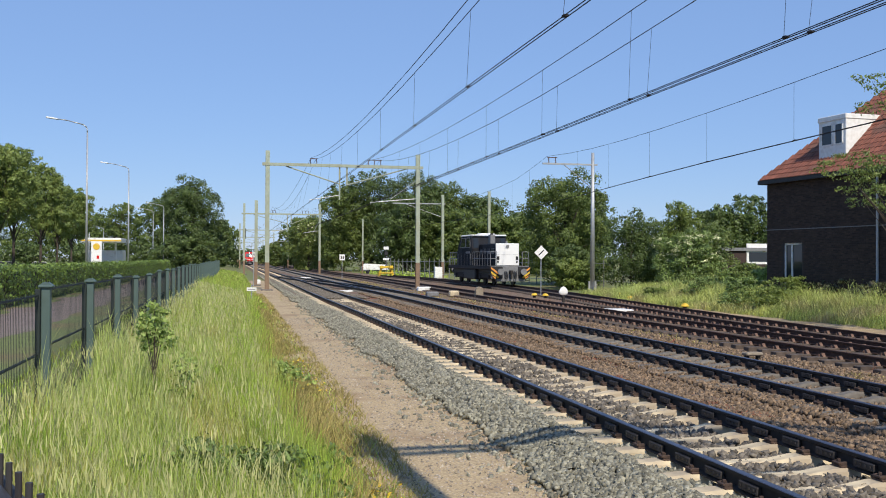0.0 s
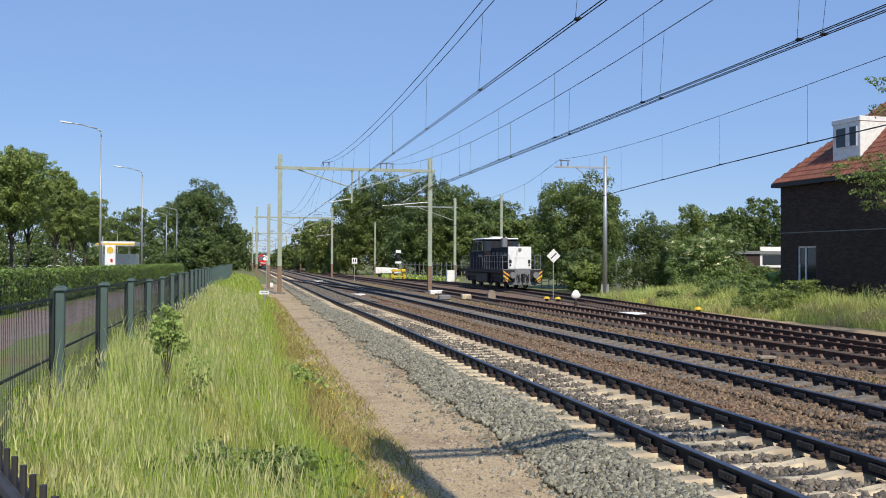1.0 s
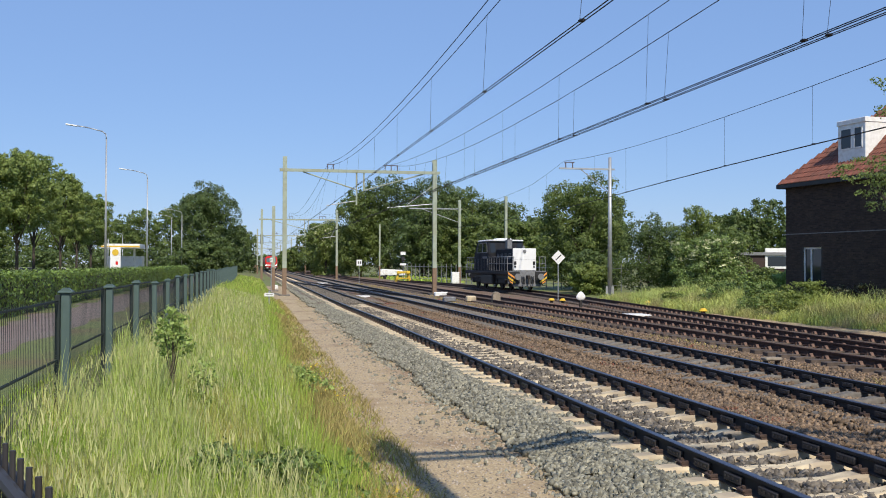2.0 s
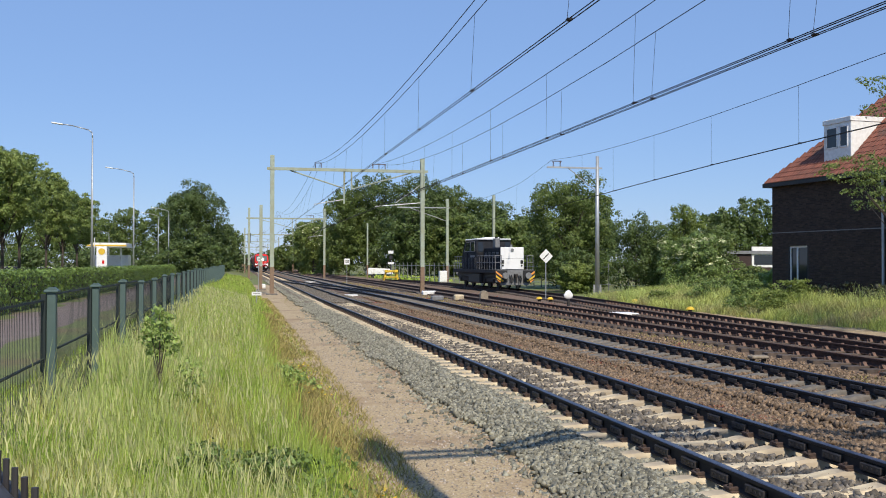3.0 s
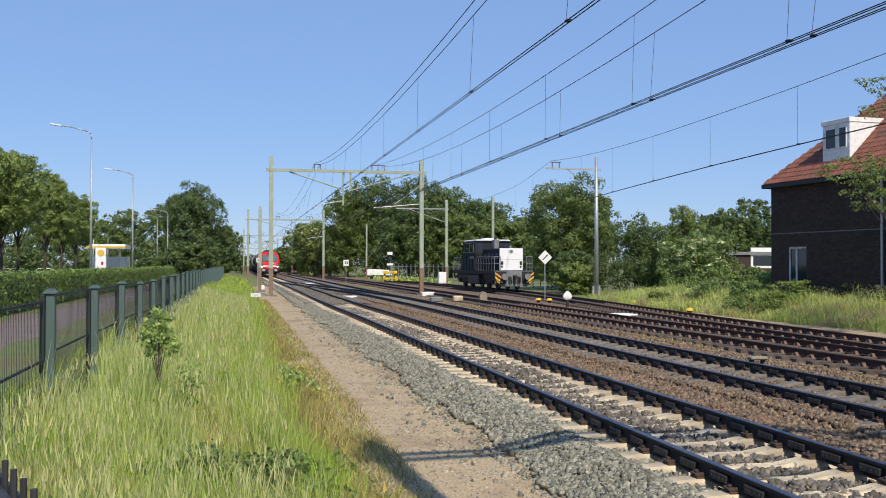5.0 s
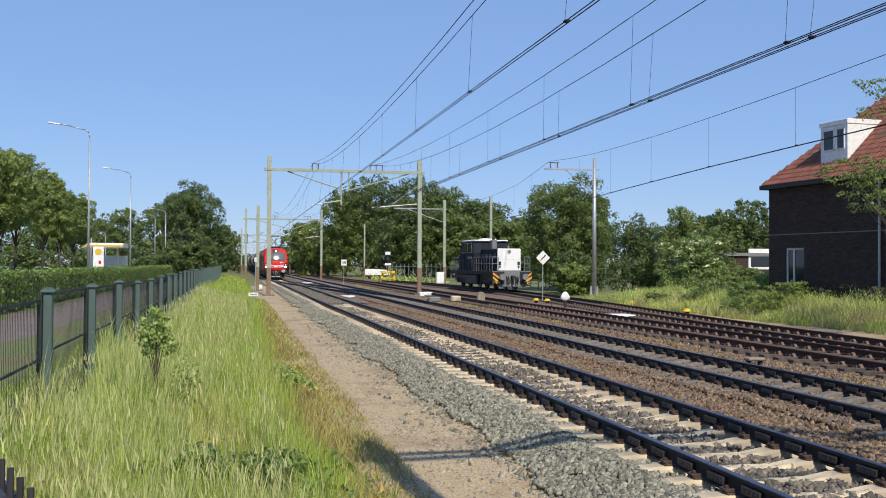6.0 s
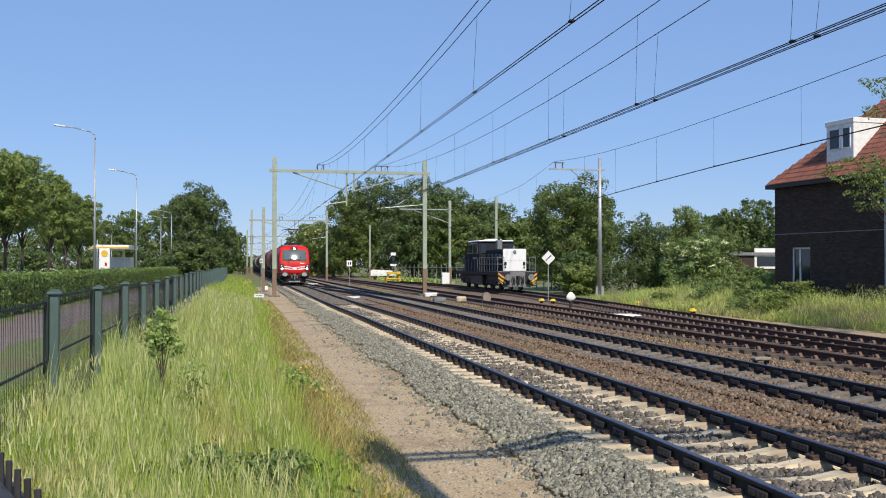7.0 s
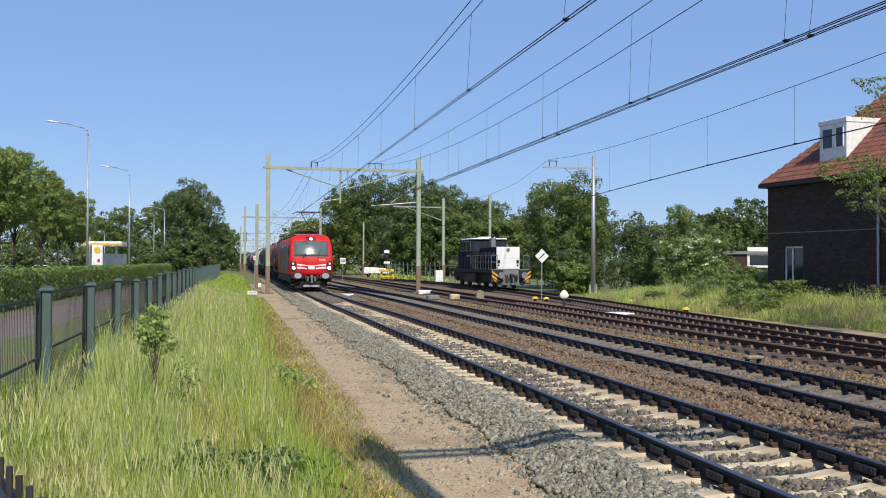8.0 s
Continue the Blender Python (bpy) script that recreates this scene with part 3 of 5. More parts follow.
line_set("overhead_line", lambda y: along(C4, y) + .15, 5.7, 7.4, [-5.0, 57.5, 114], high=8.6)


def side_mast(x, y, top, arm_to, arm_z, galv=True):
    mast(x, y, top, label="grey galvanised tubular steel mast on a base plate" if galv else "pale green steel mast", galv=galv)
    t = empty("cantilever_arm", pose(x, y, arm_z))
    tagged(t, "grey steel cantilever arm on a mast", "cantilever")
    part("arm", boxes((arm_to - x - .4, .3, -.06, .06, -.05, .05)), M_GALV, t)
    part("strut", rods(((arm_to - x + 1.0, 0, -.05), (0, 0, -1.5), .03)), M_GALV, t)
    bm = bmesh.new()
    for d in (0, .45):
        insulator(bm, arm_to - x + d, 0, .06, .3)
    box(bm, arm_to - x - .1, arm_to - x + .55, -.03, .03, .36, .41)
    part("insulator", bm, M_INSUL, t)


side_mast(22.04, 57.5, 8.9, 19.15, 8.15)
mast(1.8, 77, 6.7, .12)
mast(24.0, 90, 8.7, .12)
mast(16.6, 126, 7.4, .09)
side_mast(22.7, 105, 9.3, 17.5, 8.3, galv=False)


# ---------------------------------------------------------------- signs and trackside things
def post_sign(name, x, y, h, plate, label, category, post=.03, m=None):
    t = empty(name, pose(x, y, float(ground_z(x, y)) + .02))
    tagged(t, label, category)
    part("post", rods(((0, 0, -.2), (0, 0, h), post)), M_GALV, t)
    part("plate", plate, m or M_WHITE, t)
    return t


def plate_box(w, h, z, d=.03):
    return boxes((-w / 2, w / 2, -.05, -.05 + d, z - h / 2, z + h / 2), bevel=.004)


s = post_sign("marker_sign", .84, 43.6, .95, boxes((-.21, .21, -.06, -.03, .70, .86), bevel=.005), "small white marker plate on a low post in the grass", "sign")
part("lettering", boxes((-.15, .15, -.067, -.0635, .77, .79)), M_BLACK, s, "unreadable dark line of marks")
s = post_sign("speed_sign", 10.94, 99, 2.6, plate_box(.55, .6, 2.3), "white square sign with dark marks on a thin post", "sign")
part("marking", boxes((-.14, -.04, -.057, -.0535, 2.15, 2.45), (.05, .17, -.057, -.0535, 2.15, 2.45)), M_BLACK, s, "unreadable dark marks")
bm = bmesh.new()
prism(bm, [(0, -.41), (.41, 0), (0, .41), (-.41, 0)], "y", -.05, -.02)
bmesh.ops.translate(bm, verts=bm.verts, vec=(0, 0, 2.55))
s = post_sign("diamond_sign", 17.37, 53.5, 2.5, bm, "white diamond sign with a black stroke on a tall post", "sign")
bm = bmesh.new()
box(bm, -.03, .03, -.058, -.0535, -.22, .22, m=pose(0, 0, 2.55, 0, 45, 0))
part("stroke", bm, M_BLACK, s)

bm = bmesh.new()
bmesh.ops.create_uvsphere(bm, u_segments=16, v_segments=8, radius=.25)
for v_ in bm.verts:
    v_.co.y *= .35
    v_.co.z = v_.co.z * (1.1 if v_.co.z > 0 else .75) + .62
    v_.co.x *= 1.0 - .35 * max(0, v_.co.z - .62) / .3
s = empty("dwarf_signal", pose(16.25, 46.4, float(ground_z(16.2, 46.4)) - .05))
tagged(s, "white rounded dwarf marker on a short dark stand", "signal")
part("head", bm, M_WHITE, s, smooth=True)
part("stand", boxes((-.06, .06, -.05, .05, 0, .42), (-.16, .16, -.14, .14, 0, .06)), M_DARK, s)

s = empty("marker_stone", pose(12.95, 50.6, float(ground_z(12.95, 50.6))))
tagged(s, "weathered grey concrete marker stone with a rounded top", "marker stone")
bm = bmesh.new()
prism(bm, [(-.22, -.1), (.22, -.1), (.21, .52), (.14, .66), (0, .71), (-.14, .66), (-.21, .52)], "y", -.16, .16)
bmesh.ops.bevel(bm, geom=list(bm.edges), offset=.02, segments=1, affect="EDGES")
part("block", bm, M_OLDSTONE, s)


def slab(name, x, y, z, w, d, h, material, label, cat, rz=0):
    bm = boxes((-w / 2, w / 2, -d / 2, d / 2, 0, h), bevel=min(h, d) * .2)
    ob = part(name, bm, material)
    ob.matrix_world = pose(x, y, z, 0, 0, rz)
    return tagged(ob, label, cat, cat + "s beside the tracks")


for x, y, w in ((7.2, 64.0, 1.5), (7.95, 105, 1.5), (15.35, 37.2, .95)):
    slab("cover_plate", x, y, float(ground_z(x, y)) + .05, w, 1.1, .12, M_WHITE, "white painted cover plate lying between the rails", "cover plate")
slab("concrete_block", 12.5, 63.6, float(ground_z(12.9, 63)) + .03, .9, .6, .3, M_WHITE, "pale concrete block at the foot of a mast", "block")
slab("concrete_block", 12.35, 54, float(ground_z(12.35, 54)) + .03, .55, .45, .35, M_CONCRETE, "pale concrete block beside the track", "block")
slab("cable_box", 11.3, 55, float(ground_z(11.3, 55)) + .03, .7, .5, .28, M_GREY, "low dark grey cable box on the ballast", "box")


def yellow_cap(x, y):
    z = float(ground_z(x, y))
    t = empty("yellow_bollard", pose(x, y, z))
    tagged(t, "low bollard with a domed yellow cap", "bollard", "yellow bollards")
    part("stem", boxes((-.07, .07, -.07, .07, 0, .2)), M_DARK, t)
    bm = bmesh.new()
    bmesh.ops.create_cone(bm, cap_ends=True, segments=12, radius1=.2, radius2=.1, depth=.13, matrix=Matrix.Translation((0, 0, .24)))
    bmesh.ops.bevel(bm, geom=list(bm.edges), offset=.02, segments=1, affect="EDGES")
    part("cap", bm, M_YELLOW, t)


for x, y in ((19.1, 38.8), (20.5, 49.3), (20.2, 47.3), (16.5, 52.0), (17.05, 51.7)):
    yellow_cap(x, y)

t = empty("point_heater_box", pose(10.75, 18.7, float(ground_z(10.75, 18.7))))
tagged(t, "small rusty box on two legs beside the rail", "box")
part("lid", boxes((-.19, .19, -.12, .12, .17, .24), bevel=.02), M_OLDSTONE, t)
part("leg", boxes((-.16, -.1, -.05, .05, -.1, .2)), M_DARK, t)
part("leg", boxes((.1, .16, -.05, .05, -.1, .2)), M_DARK, t)

t = empty("switch_cabinet", pose(22.0, 104, 0))
tagged(t, "white metal switch cabinet with double doors", "cabinet")
part("body", boxes((-.42, .42, -.3, .3, .1, 1.35), bevel=.02), M_WHITE, t)
part("door", boxes((-.39, -.02, -.325, -.3, .2, 1.28), bevel=.006), M_WHITE, t)
part("door", boxes((.02, .39, -.325, -.3, .2, 1.28), bevel=.006), M_WHITE, t)
part("plinth", boxes((-.46, .46, -.35, .35, -.1, .1)), M_CONCRETE_OLD, t)

t = empty("buffer_stop", pose(17.75, 113.5, .1))
tagged(t, "yellow steel buffer stop with a red and white board", "buffer stop")
for sx in (-1, 1):
    bm = bmesh.new()
    prism(bm, [(sx * .98, 0), (sx * .74, 0), (sx * .42, 1.3), (sx * .62, 1.3)], "y", -.15, .1)
    part("leg", bm, M_YELLOW, t)
    part("brace", rods(((sx * .55, .0, 1.2), (sx * .75, 1.5, .1), .08)), M_YELLOW, t)
    part("pad", boxes((sx * .55 - .24, sx * .55 + .24, -.42, -.1, .95, 1.3), bevel=.05), M_YELLOW, t)
part("cross_beam", boxes((-.75, .75, -.3, -.05, 1.0, 1.25), bevel=.03), M_YELLOW, t)
part("cross_beam", boxes((-.8, .8, -.2, -.05, .35, .5), bevel=.03), M_YELLOW, t)
part("signal_post", boxes((-.05, .05, .2, .3, 1.2, 3.6)), M_BLACK, t)
part("board", boxes((-.35, .35, .1, .14, 1.95, 2.2)), M_WHITE, t)
part("board", boxes((-.3, .3, .1, .14, 3.2, 3.55)), M_WHITE, t)
part("lamp", boxes((-.22, .22, .05, .2, 2.5, 2.95), bevel=.05), M_BLACK, t)


s = post_sign("kilometre_sign", 1.62, 76.5, 2.7, plate_box(.22, .32, 2.45), "small white plate with dark marks on a thin post", "sign")
part("marking", boxes((-.07, -.02, -.057, -.0535, 2.37, 2.53), (.02, .07, -.057, -.0535, 2.37, 2.53)), M_BLACK, s, "unreadable dark marks")
slab("concrete_block", 2.1, 82, float(ground_z(2.1, 82)), .42, .4, .42, M_WHITE, "pale concrete block at the edge of the path", "block")
s = empty("railway_signal", pose(1.55, 133, 0))
tagged(s, "black railway signal head on a tall post", "signal")
part("post", rods(((0, 0, -.2), (0, 0, 6.6), .07)), M_GALV, s)
part("head", boxes((-.2, .2, -.2, .1, 4.8, 6.2), bevel=.06), M_BLACK, s)
part("lens", rods(((0, -.3, 5.2), (0, -.24, 5.2), .11), seg=12), M_GLASS, s)
part("lens", rods(((0, -.3, 5.9), (0, -.24, 5.9), .11), seg=12), M_GLASS, s)
s = empty("covered_trailer", pose(20.2, 142, 0))
tagged(s, "low trailer under a white tarpaulin beside the wood", "trailer")
bm = bmesh.new()
prism(bm, [(-1.6, .5), (2.2, .5), (2.2, 1.0), (1.8, 1.35), (-1.2, 1.5), (-1.6, 1.1)], "y", -.9, .9)
bmesh.ops.bevel(bm, geom=list(bm.edges), offset=.1, segments=2, affect="EDGES")
part("tarpaulin", bm, M_WHITE, s)
part("chassis", boxes((-1.5, 2.0, -.7, .7, .35, .5)), M_DARK, s)
for a in (-.6, .6):
    part("wheel", rods(((a, -.85, .3), (a, -.65, .3), .3), seg=16), M_BLACK, s)
    part("wheel", rods(((a, .65, .3), (a, .85, .3), .3), seg=16), M_BLACK, s)


# ---------------------------------------------------------------- fence at the side
FENCE_X = -1.42


def fence():
    """Slim capped posts; panels of fine upright rods between double crossbars, clamped behind the posts."""
    t = empty("mesh_fence", pose(FENCE_X, 0, 0))
    tagged(t, "dark green steel fence of fine rods and slim capped square posts", "fence")

    def shared(name, bm, material):
        me = bpy.data.meshes.new(name)
        bm.normal_update()
        bm.to_mesh(me)
        bm.free()
        me.materials.append(material)
        return me

    pm = shared("post", boxes((-.034, .034, -.034, .034, -.3, 1.92), bevel=.005), M_FENCE)
    bm = boxes((-.055, .055, -.055, .055, 1.91, 1.93), bevel=.005)
    prism(bm, [(-.053, 1.928), (.053, 1.928), (.02, 1.952), (-.02, 1.952)], "y", -.04, .04)
    cap = shared("cap", bm, M_FENCE)
    clamp = shared("clamp_strip", boxes((-.075, -.036, -.055, -.02, .1, 1.9), bevel=.003), M_FENCE_DARK)
    bar = shared("crossbar", boxes((-.066, -.060, .04, 2.38, 0, .014), (-.052, -.046, .04, 2.38, 0, .014)), M_FENCE_DARK)
    rv, rf = [], []
    lift = (.0, .02, .0, .038, .02, .02, -.03, -.03, .0, .0, -.02)
    ys = [.84 + 2.42 * i for i in range(47)]
    for i, y in enumerate(ys):
        z = lift[i % 11]
        p = obj("post", pm, None, t)
        p.matrix_basis = pose(0, y, z)
        obj("cap", cap, None, p)
        obj("clamp_strip", clamp, None, p)
        if i + 1 < len(ys):
            for h in (.42, .92, 1.42, 1.88):
                c = obj("crossbar", bar, None, t)
                c.matrix_basis = pose(0, y, z + h)
            q = .08
            step, half, deep = (.05, .0015, .003) if i < 9 else (.10, .0019, .0032)
            while q < 2.38:
                n0 = len(rv)
                rv += [(a, y + q + b, z + c) for a in (-.057, -.057 + deep) for b in (-half, half) for c in (.1, 1.91)]
                rf += [tuple(n0 + k for k in f) for f in ((0, 1, 3, 2), (4, 6, 7, 5), (0, 4, 5, 1), (2, 3, 7, 6))]
                q += step
    tagged(obj("rod_mesh", mesh_of("rod_mesh", rv, rf), M_FENCE_DARK, t), kind="stuff")


fence()


def railing():
    """Low iron railing beside the standpoint: a top rail with round bars that stand up through it."""
    t = empty("iron_railing", pose(0, 0, 0))
    tagged(t, "dark iron railing of round bars with a flat rail", "railing")
    p0, d = Vector((-.43, 2.27, 0)), Vector((-.36, .93, 0)).normalized()
    a, b = p0 - d * .6, p0 + d * 2.2
    part("top_rail", rods((a + Vector((0, 0, 1.585)), b + Vector((0, 0, 1.585)), .02)), M_RAILING, t)
    part("top_rail", rods((a + Vector((.045, .02, 1.56)), b + Vector((.045, .02, 1.56)), .018)), M_RAILING, t)
    for k in range(-4, 17):
        p = p0 + d * (.13 * k) + Vector((.022, .01, 0))
        part("bar", rods(((p.x, p.y, .3), (p.x, p.y, 1.665), .0085)), M_RAILING, t)


railing()


# ---------------------------------------------------------------- plants
def leaves_mesh(name, pts, nrm, size, r, aspect=.6, jitter=.34):
    """Small two-triangle leaves at the points, facing roughly along the normals."""
    n = len(pts)
    d = nrm + r.normal(0, jitter, (n, 3))
    d /= np.linalg.norm(d, axis=1, keepdims=True) + 1e-9
    a = np.cross(d, r.normal(size=(n, 3)))
    a /= np.linalg.norm(a, axis=1, keepdims=True) + 1e-9
    b = np.cross(d, a)
    s = (size * r.uniform(.6, 1.35, n))[:, None]
    v = np.stack([pts - a * s, pts + b * s * aspect - d * s * .15, pts + a * s, pts - b * s * aspect - d * s * .15], 1).reshape(-1, 3)
    f = np.arange(n * 4, dtype=np.int32)
    me = bpy.data.meshes.new(name)
    me.vertices.add(n * 4)
    me.vertices.foreach_set("co", v.reshape(-1))
    me.loops.add(n * 4)
    me.loops.foreach_set("vertex_index", f)
    me.polygons.add(n)
    me.polygons.foreach_set("loop_start", np.arange(0, n * 4, 4, dtype=np.int32))
    me.update(calc_edges=True)
    return me


def crown_points(r, lobes, n, leaf, clumps=13):
    """Leaves on many small clumps that sit on uneven lobes (centre, radii), with their outward directions; some fill the inside."""
    cs, rs, ds = [], [], []
    for c, R in lobes:
        for k in range(clumps):
            d = r.normal(size=3)
            d[2] += .25
            d /= np.linalg.norm(d)
            cs.append(np.array(c) + d * np.array(R) * r.uniform(.6, 1.0))
            rs.append(np.array(R) * r.uniform(.22, .46) * (.75, .75, 1.0))
            ds.append(d)
    cs, rs, ds = np.array(cs), np.array(rs), np.array(ds)
    w = rs[:, 0] * rs[:, 2]
    own = r.choice(len(cs), n, p=w / w.sum())
    e = r.normal(size=(n, 3)) + .55 * ds[own] + np.array((0, 0, .3))
    e /= np.linalg.norm(e, axis=1, keepdims=True)
    p = cs[own] + e * rs[own] * (1 - .45 * r.random((n, 1)) ** 1.6) * (1 + .22 * r.normal(size=(n, 1)) * (r.random((n, 1)) < .35)) + r.normal(0, leaf * .5, (n, 3))
    k = n // 9
    L = r.integers(0, len(lobes), k)
    q = r.normal(size=(k, 3))
    q *= (r.random(k) ** .4 / np.linalg.norm(q, axis=1))[:, None]
    p[:k] = np.array([l[0] for l in lobes])[L] + q * np.array([l[1] for l in lobes])[L] * .8
    return p, e


GROUPS = {"youngtree": "street trees beside the road", "talltree": "trees of the wood", "greentree": "trees of the distant belt", "denseshrub": "shrubs beside the sidings", "lowshrub": "shrubs before the house", "darktree": "trees behind the house"}


def tree(x, y, h, width, label, material, seed, clear=.25, leaf=.22, n=5000, lobes=9, trunk=.2, depth=None, name="tree", blossom=0, z=None, squash=1.0, loose=1.0):
    r = np.random.default_rng(seed)
    z = float(ground_z(x, y)) if z is None else z
    t = empty(name, pose(x, y, z))
    tagged(t, label, "tree" if name == "tree" else name, GROUPS.get(label.split()[0] + name, ""))
    depth = depth or width
    z0 = h * clear
    ls = []
    for k in range(lobes):
        a = 2 * math.pi * (k * .618 + r.random() * .2)
        u = (k + .5) / lobes
        w = math.sin(math.pi * (.12 + .80 * u)) ** .7
        q = r.uniform(.35, .62) * w
        s = r.uniform(.22, .36)
        q *= 1 + .5 * (1 - loose)
        s *= loose
        ls.append(((math.cos(a) * width / 2 * q, math.sin(a) * depth / 2 * q, z0 + (h - z0) * (.10 + .80 * u)),
                   (width * s, depth * s, (h - z0) * s * .62 * squash)))
    p, d = crown_points(r, ls, n, leaf)
    top = p[:, 2].max()
    p[:, 2] = z0 * .8 + (p[:, 2] - z0 * .8) * (h - z0 * .8) / (top - z0 * .8)
    bm = bmesh.new()
    rod(bm, (0, 0, -.3), (0, 0, h * .55), trunk, trunk * .45, 8)
    for k, (c, R) in enumerate(ls):
        b0 = min(c[2] * .6, h * .5)
        if name == "sapling":
            part("branch", rods(((0, 0, b0), (c[0], c[1], c[2]), trunk * .5, trunk * .2), seg=5), M_BARK, t)
        else:
            rod(bm, (0, 0, b0), (c[0], c[1], c[2]), trunk * .35, trunk * .1, 5)
    part("trunk", bm, M_BARK, t, smooth=True)
    obj("crown", leaves_mesh("crown", p, d, leaf, r), material, t)
    if blossom:
        # flat flower heads, gathered in patches on the sunny side
        m = np.nonzero((p[:, 2] > h * .45) & (d[:, 1] < .2) & (np.sin(p[:, 0] * 2.6 + 1) * np.sin(p[:, 2] * 2.2 + p[:, 1]) > -.1))[0]
        head = m[r.choice(len(m), blossom // 8)]
        q = np.repeat(p[head] + d[head] * .08, 8, 0) + r.normal(0, .07, (len(head) * 8, 3)) * (1, 1, .5)
        obj("blossom", leaves_mesh("blossom", q, np.repeat(d[head], 8, 0) + (0, 0, .8), leaf * .75, r), M_BLOSSOM, t, "creamy white flower heads")
    return t


# the row beside the road
for k, (x, y, h, w) in enumerate([(-16.8, 66, 9.6, 5.4), (-15.0, 68, 9.7, 5.0), (-15.4, 75, 10.4, 5.0), (-15.2, 84, 9.8, 5.0), (-15.6, 94, 9.2, 5.0), (-16.2, 106, 9.4, 5.2)]):
    tree(x, y, h, w, "young green street tree with a slim trunk", M_LEAF_STREET, 100 + k, .44, .08, 23000, 20, .14, loose=.8)
tree(-7.2, 185, 17.6, 12.8, "large round full-leaved green tree", M_LEAF_DARK, 120, .0, .17, 34000, 26, .4)
for k, (x, y, h, w) in enumerate([(-15, 212, 15, 12), (-24, 215, 14, 12), (-30, 220, 12, 14), (-42, 230, 12, 16), (-55, 235, 13, 16), (-3, 260, 12, 9)]):
    tree(x, y, h, w, "green tree in a distant belt", M_LEAF, 130 + k, .08, .24, 9000, 14, .3)
for k, (x, y) in enumerate([(-62, 205), (-50, 203), (-39, 200), (-28, 202), (-17, 200), (-2.5, 215)]):
    tree(x, y, 5.5, 12, "broad dark green shrub at the foot of the belt", M_LEAF_DARK, 140 + k, .0, .24, 4000, 10, .15, name="shrub")
for k, (x, y, h, w) in enumerate([(-9.5, 176, 6.5, 9), (-5.5, 178, 7, 8), (-3.3, 192, 9.5, 6.5), (-2.4, 220, 10, 5.5), (-1.9, 262, 10, 5)]):
    tree(x, y, h, w, "dense dark green undergrowth beneath the large tree" if k < 2 else "dense dark green tree in the row beside the line", M_LEAF_DARK, 146 + k, .0, .2, 7000, 12, .15, name="shrub" if k < 2 else "tree")
# the wood behind the sidings
for k, (x, y, h, w) in enumerate([(18.5, 166, 15, 10), (23.5, 168, 18.4, 13), (30.5, 162, 17.8, 14), (36.5, 165, 16, 13), (41.5, 160, 13.5, 11), (27, 152, 13, 11), (34, 150, 11, 10), (15, 205, 11, 9), (20, 225, 12, 12), (33.5, 122, 8.8, 9), (39, 128, 9.2, 9)]):
    tree(x, y, h, w, "tall dense green tree of the wood behind the sidings", M_LEAF_DARK if k % 3 else M_LEAF, 150 + k, .03, .18, 24000, 24, .4)
tree(13.4, 176, 10.2, 8.4, "bushy tree with pale flowering branches", M_LEAF_LIGHT, 170, .0, .16, 13000, 14, .25, blossom=900)
for k, (x, y, h, w) in enumerate([(13.2, 214, 9.6, 8), (11.9, 262, 6.8, 7), (11.2, 330, 6.6, 9)]):
    tree(x, y, h, w, "far green tree beside the line", M_LEAF, 173 + k, .0, .24, 5000, 11, .2)
tree(5, 730, 9.5, 110, "far belt of trees across the end of the line", M_LEAF, 178, .0, .6, 7000, 22, .3, depth=14)
tree(27.5, 78, 10.0, 8.4, "broad green tree beside the sidings", M_LEAF, 171, .05, .10, 34000, 22, .25)
tree(31.0, 84, 8.8, 6, "green tree beside the sidings", M_LEAF_DARK, 172, .05, .12, 22000, 14, .2)
for k, (x, y, h, w, m) in enumerate([(27.4, 64, 6.1, 5, M_LEAF_DARK), (30.2, 66, 5.4, 5, M_LEAF), (32.6, 66, 5.2, 4.5, M_LEAF), (29.2, 60, 6.2, 2.6, M_LEAF_LIGHT), (33.6, 65, 5.4, 4.5, M_LEAF), (25.0, 70, 3.4, 4, M_LEAF_DARK), (23.8, 66, 2.4, 3, M_LEAF_LIGHT)]):
    tree(x, y, h, w, "dense green shrub on the bank beside the sidings", m, 180 + k, .0, .08, 12000, 16, .1, name="shrub")
tree(26.8, 54, 3.9, 4.6, "elder shrub with creamy flower heads", M_BRAMBLE, 190, .0, .07, 17000, 14, .1, name="shrub", blossom=1500)
for k, (x, y, h, w) in enumerate([(58.5, 110, 9.3, 7), (64, 112, 10.6, 8), (50, 135, 7.5, 9), (44, 140, 7, 9)]):
    tree(x, y, h, w, "dark green tree behind the house", M_LEAF_DARK, 195 + k, .05, .19, 10000, 14, .3)
for k in range(13):
    x, y = 26.6 - .30 * k + (.25 if k % 2 else 0), 49 - 1.75 * k
    tree(x, y, (1.2 if k < 5 else .85) + .3 * ((k * 7) % 5) / 4, 2.5, "low leafy shrub on the bank before the house" if k < 5 else "low dark shrub on the bank before the house", (M_LEAF_LIGHT, M_SAPLING, M_LEAF)[k % 3] if k < 5 else M_LEAF_SHADY, 210 + k, .0, .06, 4200, 10, .04, name="shrub", squash=1.2)
tree(19.9, 25.8, 5.7, 6.8, "thin tree with loose low leafy branches beside the house", M_LEAF_LIGHT, 221, .60, .042, 6500, 14, .08, loose=.5)
tree(20.3, 25.3, 8.4, 5.2, "slim tree with sparse high leafy branches beside the house", M_LEAF_LIGHT, 225, .74, .042, 2600, 10, .07, loose=.5)


